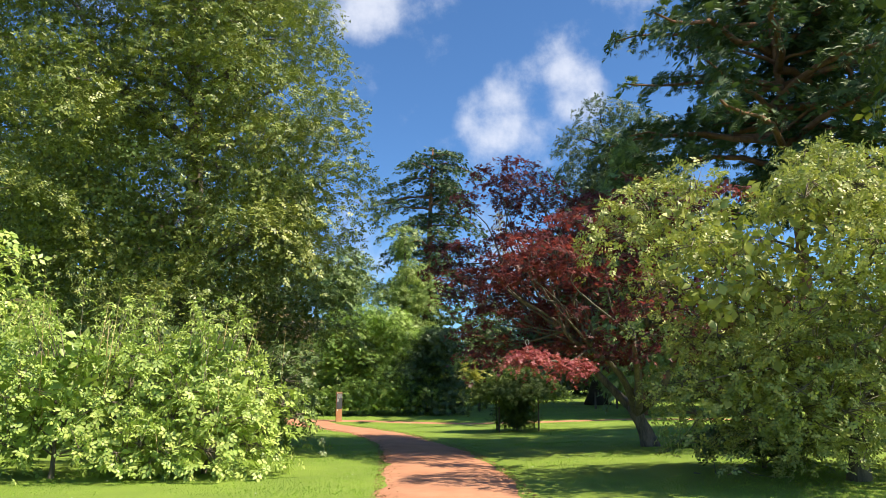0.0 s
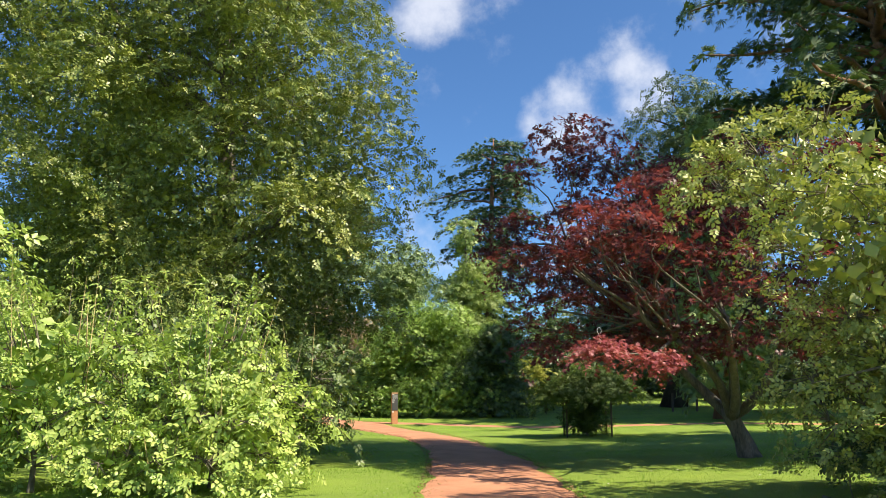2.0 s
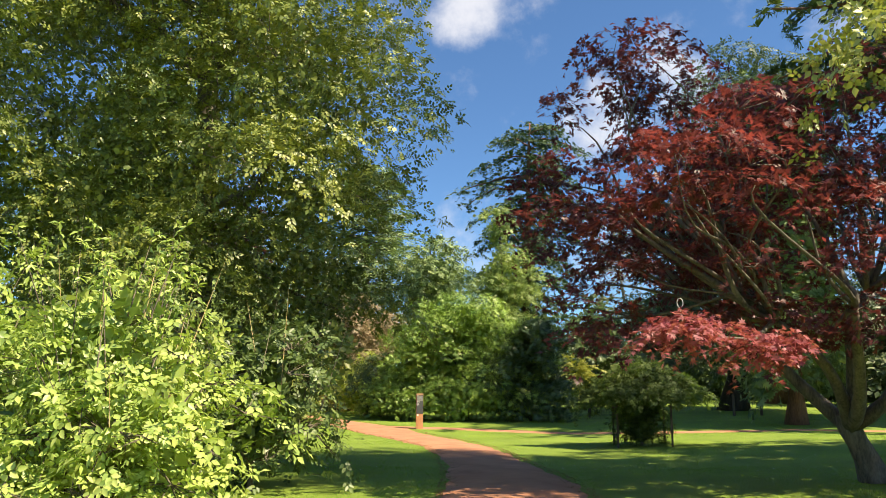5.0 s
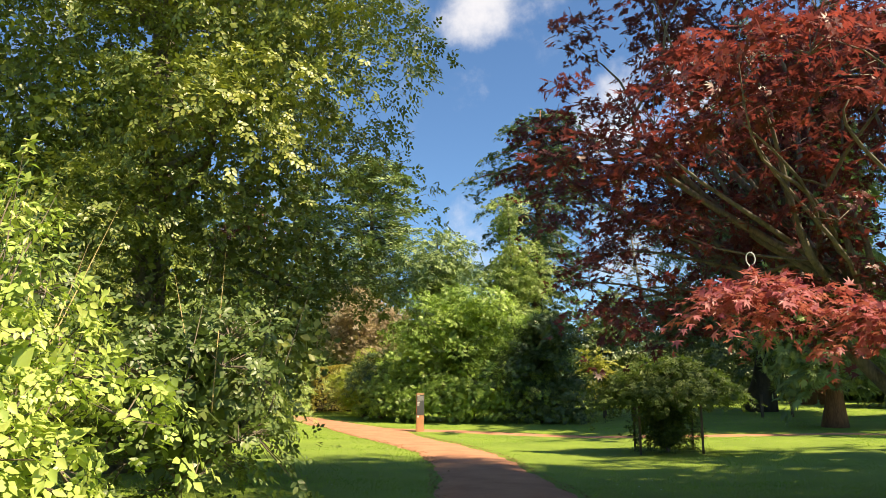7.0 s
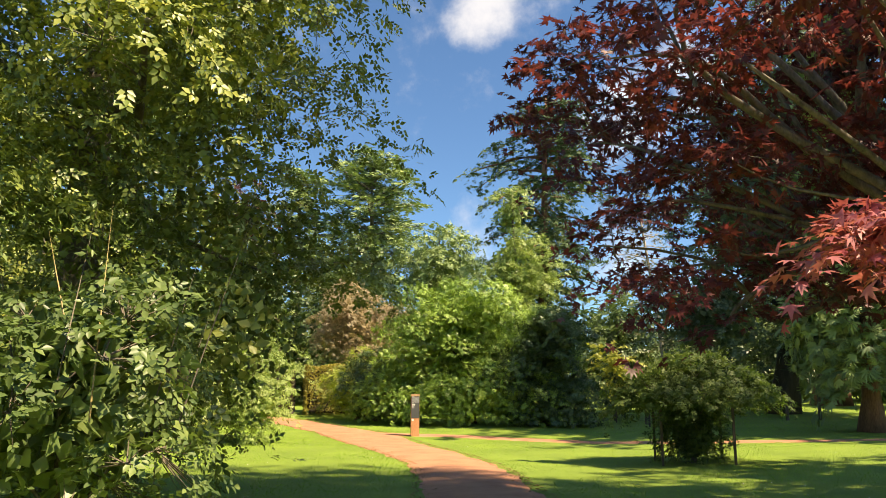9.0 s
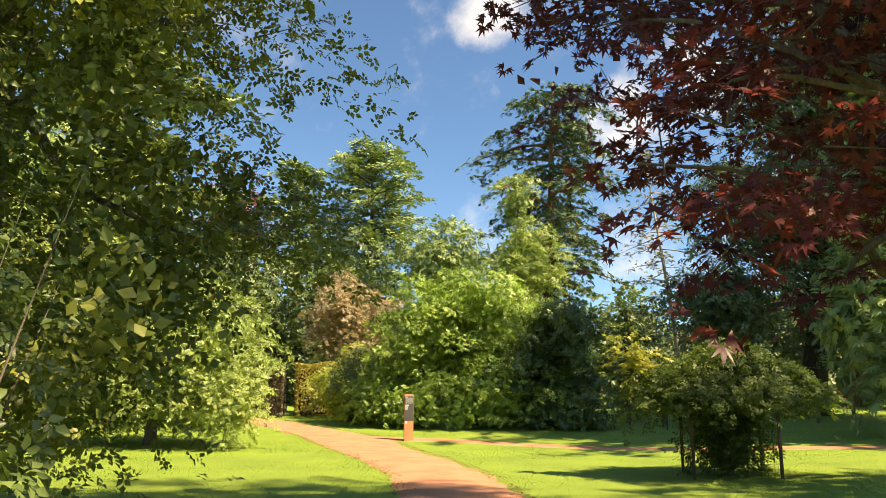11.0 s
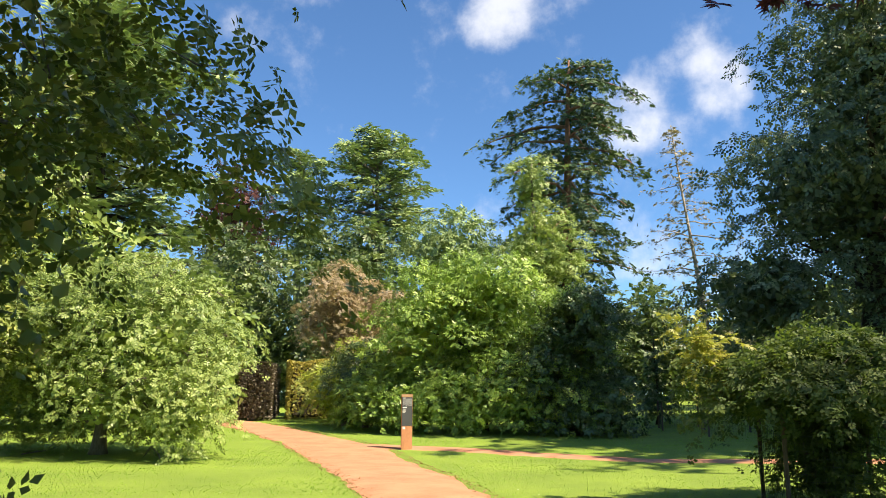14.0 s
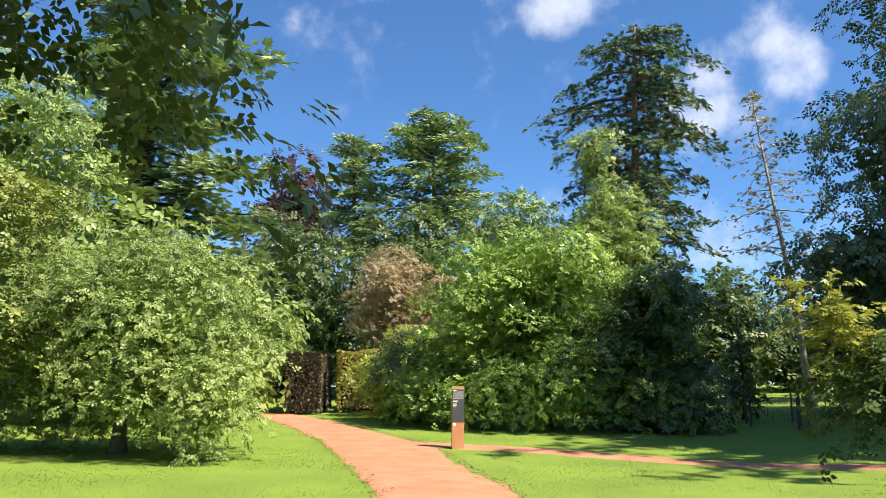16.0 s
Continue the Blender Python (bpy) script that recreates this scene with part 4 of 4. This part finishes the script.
tree("small_spruce", (2.5, 53.0), 4.2, 0.08, [(0, 0, 3.4, 0.2, 0.2, 0.8), (0, 0, 2.1, 0.45, 0.45, 1.0), (0, 0, 0.9, 0.75, 0.75, 0.8)], 34, 0.3, 0.2, FIR, DARK_BARK, "small dark spruce on the lawn", "conifer", "tuft", 1.0, limbs=6)


# ---------- information post ----------
def info_post(x, y):
    ob = tagged(new("information_post"), "rust-orange steel information post with dark grey panel", "sign")
    ob.matrix_world = pose(x, y, gz(x, y), 0, 0, 20)
    part("post_body", box(0.31, 0.12, 1.56, (0, 0, 0.76), 0.006), CORTEN, ob)
    part("top_cap", box(0.316, 0.126, 0.07, (0, 0, 1.505), 0.006), rough_material("tan_cap", (0.36, 0.2, 0.1), (0.5, 0.31, 0.17), 4, 40, 0.7, 0.05), ob, "tan painted cap strip")
    panel = part("panel", box(0.3, 0.012, 0.8, (0, -0.063, 1.06), 0.003), PANEL, ob, "dark grey printed panel")
    part("map_picture", box(0.26, 0.006, 0.17, (0.01, -0.071, 1.335), 0), PICTURE, panel, "grey printed picture")
    for w, h, dx, z in ((0.09, 0.018, -0.085, 1.435), (0.27, 0.006, 0.0, 1.235), (0.12, 0.03, -0.07, 1.17), (0.1, 0.012, -0.08, 1.12), (0.09, 0.012, -0.085, 1.09), (0.1, 0.012, -0.08, 1.06), (0.07, 0.012, -0.095, 1.03)):
        part("text_bar", box(w, 0.005, h, (dx, -0.071, z), 0), LETTER, panel)
    part("badge", box(0.07, 0.006, 0.07, (-0.09, -0.062, 0.6), 0.001), LETTER, ob, "white square badge")


info_post(-5.5, 40.85)


# ---------- tree guards, stump posts, hedges ----------
def guard(x, y, s, h):
    ob = tagged(new("tree_guard"), "low wire mesh guard on wooden stakes in the grass", "tree guard", "guards on the lawn")
    ob.location = (x, y, gz(x, y))
    corners = [(-s, -s), (s, -s), (s, s), (-s, s)]
    for k, (a, b) in enumerate(corners):
        part("stake", box(0.06, 0.06, h + 0.2, (a, b, h / 2 - 0.05), 0.006), WOOD_STAKE, ob)
        a2, b2 = corners[(k + 1) % 4]
        wires = bmesh.new()
        for z in np.arange(0.06, h, 0.09):
            bmesh.ops.create_cube(wires, size=1, matrix=Matrix.Translation(((a + a2) / 2, (b + b2) / 2, z)) @ Matrix.Diagonal((max(abs(a2 - a), 0.004), max(abs(b2 - b), 0.004), 0.004, 1)))
        for f in np.linspace(0.05, 0.95, 16):
            bmesh.ops.create_cube(wires, size=1, matrix=Matrix.Translation((a + (a2 - a) * f, b + (b2 - b) * f, h / 2)) @ Matrix.Diagonal((0.004, 0.004, h, 1)))
        part("wire_mesh", wires, WIRE, ob)


guard(3.1, 50.2, 0.75, 1.0)
guard(4.3, 46.8, 0.8, 0.95)


def hedge(name, a, b, thick, h, mat, label):
    """A clipped hedge between two points of the ground."""
    a, b = np.array(a, float), np.array(b, float)
    ob = tagged(new(name), label, "hedge")
    ob.location = (*a, gz(*a))
    ln = np.linalg.norm(b - a)
    n = int(ln * h * 800)
    u, w, z = rng.uniform(0, 1, n), rng.uniform(-1, 1, n), rng.uniform(0, 1, n) ** 0.8
    face = rng.uniform(size=n) < 0.75
    w = np.where(face, np.sign(w) * rng.uniform(0.9, 1.0, n), w)
    z = np.where(face, z, 1.0)
    t = (b - a) / ln
    s = np.array([-t[1], t[0]])
    end = rng.uniform(size=n) < 0.22
    u = np.where(end, np.round(u) * 1.0, u)
    w = np.where(end, rng.uniform(-1, 1, n), w)
    p = np.empty((n, 3))
    p[:, :2] = t * (u * ln)[:, None] + s * (w * thick / 2)[:, None]
    p[:, 2] = z * h * (1 - 0.03 * np.sin(u * 9))
    out = np.stack([s[0] * w, s[1] * w, np.where(face, 0.25, 1.0)], 1)
    d = out + rng.normal(scale=0.7, size=(n, 3))
    leaf_mesh("foliage", p, d, out + rng.normal(scale=0.5, size=(n, 3)), np.full(n, 0.13), np.full(n, 0.09), mat, ob)
    core = bmesh.new()
    bmesh.ops.create_cube(core, size=1.0, matrix=Matrix.Translation((*(t * ln / 2), h * 0.47)) @ Matrix.Rotation(math.atan2(t[1], t[0]), 4, "Z") @ Matrix.Diagonal((ln * 0.9, thick * 0.6, h * 0.88, 1)))
    bmesh.ops.bevel(core, geom=core.edges[:], offset=0.12, segments=2, affect="EDGES")
    part("core", core, DARK_BARK, ob)


hedge("dark_hedge", (-15.4, 52.4), (-17.3, 58.0), 1.4, 2.6, BROWN, "clipped dark brown hedge end at the path")
hedge("golden_hedge", (-14.6, 54.4), (-11.6, 55.8), 1.2, 2.7, YELLOW, "clipped golden hedge behind the path bend")

tree("redwood_tree", (16.4, 64.0), 22.0, 0.75, [(0, 0, 15, 3.5, 3.5, 6), (0, 0, 8, 3, 3, 2.5)], 60, 1.2, 0.774, YEW, RED_BARK, "tall redwood with broad reddish-brown trunk", "tree", limbs=8)
for x, y, s, h, mat, label in ((22, 60, 4.0, 9, YEW, "dark woodland tree at the lawn's far edge"), (28, 54, 4.5, 10, YEW, "dark woodland tree at the lawn's far edge"), (15, 72, 4.0, 8, WOODS, "dark green woodland tree beyond the lawn"), (9.5, 84, 3.0, 6, WOODS, "dark green woodland tree beyond the lawn"), (12.5, 79, 3.2, 6, YEW, "dark woodland tree at the lawn's far edge"), (20, 76, 4.0, 8, WOODS, "dark green woodland tree beyond the lawn"), (26, 68, 4.0, 8, YEW, "dark woodland tree at the lawn's far edge"),
                               (4.6, 80, 3.8, 9.5, WOODS, "dark green woodland tree beyond the lawn"), (-17, 70, 4.5, 11, WOODS, "dark green woodland tree beyond the lawn"),
                               (-25, 72, 5.0, 13, WOODS, "dark green woodland tree beyond the lawn"), (-36, 62, 5.0, 12, FRESH, "pale green woodland tree beyond the hawthorn"), (-19.5, 53.5, 3.0, 6.5, FRESH, "pale green bush by the dark hedge"),
                               (-21, 47, 3.8, 9, FRESH, "pale green bush behind the hawthorn"), (-21, 79, 4.5, 16, WOODS, "dark green woodland tree beyond the lawn"), (-29, 77, 4.5, 15, YEW, "dark woodland tree at the lawn's far edge"), (-23, 94, 5, 14, WOODS, "dark green woodland tree beyond the lawn"), (-36, 42, 5, 14, LIME, "tall green tree at the lawn's edge")):
    tree("woodland_tree", (x, y), h * 0.8, 0.22, [(0, 0, h * 0.55, s, s * 0.95, h * 0.42), (0.4 * s, -0.3 * s, h * 0.25, s * 0.7, s * 0.7, h * 0.24), (-0.4 * s, -0.3 * s, h * 0.22, s * 0.7, s * 0.7, h * 0.22)], 50, s * 0.34, 0.903, mat, DARK_BARK, label, inner=1500, inner_size=0.5, limbs=5, group="woodland edge trees")
for x, y, s, mat in ((1.0, 84, 1.3, GOLD), (-1.4, 86, 1.6, FRESH), (3.4, 90, 2.2, BLUSH), (-3.5, 90, 2.2, WOODS), (7, 88, 3.2, WOODS), (-0.5, 96, 3.6, WOODS)):
    tree("far_shrub", (x, y), s, 0.06, [(0, 0, s * 0.75, s, s, s * 0.75)], 26, s * 0.33, 0.516, mat, DARK_BARK, "rounded shrub at the end of the grass vista", "shrub", limbs=4, group="vista shrubs")


def far_woods():
    """Dense wood that closes the view all round."""
    ps, ds = [], []
    for x0, y0, x1, y1, n, h in ((-90, 100, 60, 112, 190, 13), (36, 30, 60, 105, 120, 13), (-60, 20, -75, 105, 110, 15), (-60, -30, -45, 25, 40, 12), (40, -30, 36, 30, 40, 12), (-45, -32, 40, -36, 50, 12), (-80, 97, 60, 99, 90, 3.5), (34, 28, 36, 98, 60, 3.5), (12, 76, 34, 70, 40, 4)):
        f = rng.uniform(0, 1, n)
        c = np.stack([x0 + (x1 - x0) * f + rng.normal(scale=3, size=n), y0 + (y1 - y0) * f + rng.normal(scale=3, size=n), np.where(np.arange(n) % 2 == 0, rng.uniform(0.05, 0.25, n), rng.uniform(0.25, 0.85, n)) * h], 1)
        c[:, 2] += ground_z(c[:, 0], c[:, 1])
        p, d = clump_sprays(c, np.minimum(rng.uniform(1.8, 3.4, n), h * 0.6), 17, 0.9, 0.5)
        ps.append(p), ds.append(d)
    p, d = np.concatenate(ps), np.concatenate(ds)
    q, dd, nn, ln = spray_leaves(p, d, 4, 1.1, 0.95, 0.1, 0.3, 0.5, 0.5)
    ob = leaf_mesh("far_woods", q, dd, nn, ln, ln * 0.7, WOODS, None)
    tagged(ob, "dense green woodland closing the arboretum", "woodland", kind="stuff")


far_woods()


# ---------- grass ----------
def on_path(x, y):
    """How far inside a path's edge each point lies; positive on the gravel."""
    best = np.full(len(x), -9.0)
    for rows in (MAIN, CROSS):
        line = path_line(rows, 0.5)
        for a, b, w in line:
            best = np.maximum(best, w / 2 - np.hypot(x - a, y - b))
    return best


def grass(n, x0, x1, y0, y1, tall, wide):
    x, y = rng.uniform(x0, x1, n), rng.uniform(y0, y1, n)
    keep = on_path(x, y) < 0.05
    x, y = x[keep], y[keep]
    n = len(x)
    p = np.stack([x, y, ground_z(x, y) - 0.005], 1)
    d = np.array([0, 0, 0.8]) + rng.normal(scale=0.75, size=(n, 3)) * np.array([1, 1, 0.3])
    ln = tall * rng.uniform(0.5, 1.3, n)
    return p, unit(d), rand_dirs(n), ln, np.full(n, wide)


def build_grass():
    sets = [grass(95000, -7.5, 7.5, 8.5, 24, 0.036, 0.011), grass(60000, -16, 12, 24, 44, 0.036, 0.018), grass(15000, -16, 20, 44, 62, 0.05, 0.035)]
    p, d, nn, ln, w = (np.concatenate(c) for c in zip(*sets))
    ob = leaf_mesh("grass_blades", p, d, nn, ln, w, BLADE, None, "blade")
    tagged(ob, "short mown grass blades of the lawn", "grass", kind="stuff")


build_grass()


# ---------- litter and small things ----------
def litter():
    """Dry leaves and grit along the path edges, daisies in the lawn."""
    line = path_line(MAIN, 0.1)
    line = line[(line[:, 1] > 8) & (line[:, 1] < 50)]
    k = rng.integers(0, len(line), 5200)
    t = unit(np.gradient(line[:, :2], axis=0))[k]
    side = np.where(rng.uniform(size=len(k)) < 0.5, 1.0, -1.0)
    off = side * (line[k, 2] / 2 - np.abs(rng.normal(scale=0.16, size=len(k))) + 0.07)
    x, y = line[k, 0] - t[:, 1] * off, line[k, 1] + t[:, 0] * off
    p = np.stack([x, y, ground_z(x, y) + 0.035], 1)
    d = rand_dirs(len(k)) * np.array([1, 1, 0.15])
    nrm = np.array([0, 0, 1.0]) + rng.normal(scale=0.3, size=(len(k), 3))
    ln = rng.uniform(0.02, 0.055, len(k))
    ob = leaf_mesh("leaf_litter", p, d, nrm, ln, ln * 0.7, DRY, None)
    tagged(ob, "dry brown fallen leaves along the path edges", "leaf litter", kind="stuff")
    n = 700
    x, y = rng.uniform(-8, 9, n), rng.uniform(10, 40, n)
    keep = (on_path(x, y) < -0.3) & (np.sin(x * 1.3) * np.sin(y * 0.8 + x) > 0.2)
    x, y = x[keep], y[keep]
    p = np.stack([x, y, ground_z(x, y) + 0.045], 1)
    a = rng.uniform(0, 6.3, len(x))
    d = np.stack([np.cos(a), np.sin(a), 0 * a], 1)
    nrm = np.tile(np.array([0, -0.3, 1.0]), (len(x), 1))
    ob = leaf_mesh("lawn_daisies", p, d, nrm, np.full(len(x), 0.026), np.full(len(x), 0.026), LETTER, None)
    tagged(ob, "tiny white daisies scattered in the lawn", "daisies", kind="stuff")


DRY = leaf_material("dry_leaves", (0.10, 0.05, 0.025), (0.26, 0.15, 0.07), (0.42, 0.3, 0.13), 0.15, 0.7, 2.0)
litter()


def dead_branch(x, y, turn, size):
    ob = tagged(new("fallen_branch"), "bleached dead branch lying in the grass", "branch", "dead branches")
    ob.matrix_world = pose(x, y, gz(x, y), 0, 0, turn)
    main = bent((0, 0, 0.02), (size, 0, 0.3 * size), 0.15, 9)
    v, f = tube(main, np.linspace(0.022, 0.006, 9), 6, 0.1)
    mesh_object("stem", v, f, PALE_BARK, ob)
    for k in (3, 5, 6):
        e = main[k] + rng.normal(scale=0.25 * size, size=3) + np.array([0.15, 0, 0.1])
        v, f = tube(bent(main[k], e, 0.2, 7), np.linspace(0.012, 0.004, 7), 5)
        mesh_object("side_branch", v, f, PALE_BARK, ob)


dead_branch(4.6, 14.4, -25, 1.1)
dead_branch(-14.9, 37.2, 20, 1.0)
dead_branch(-10.6, 36.6, 130, 1.0)

for i, (x, y) in enumerate(((22.4, 46.0), (23.6, 46.2), (24.8, 46.5), (26.1, 46.7), (27.4, 47.0), (9.4, 47.6), (10.8, 47.9))):
    fp = tagged(new("fence_post"), "short weathered wooden post at the wood's edge", "post", "posts at the wood's edge")
    fp.location = (x, y, gz(x, y))
    part("shaft", box(0.12, 0.12, 1.1, (0, 0, 0.5), 0.015), WOOD_STAKE, fp)
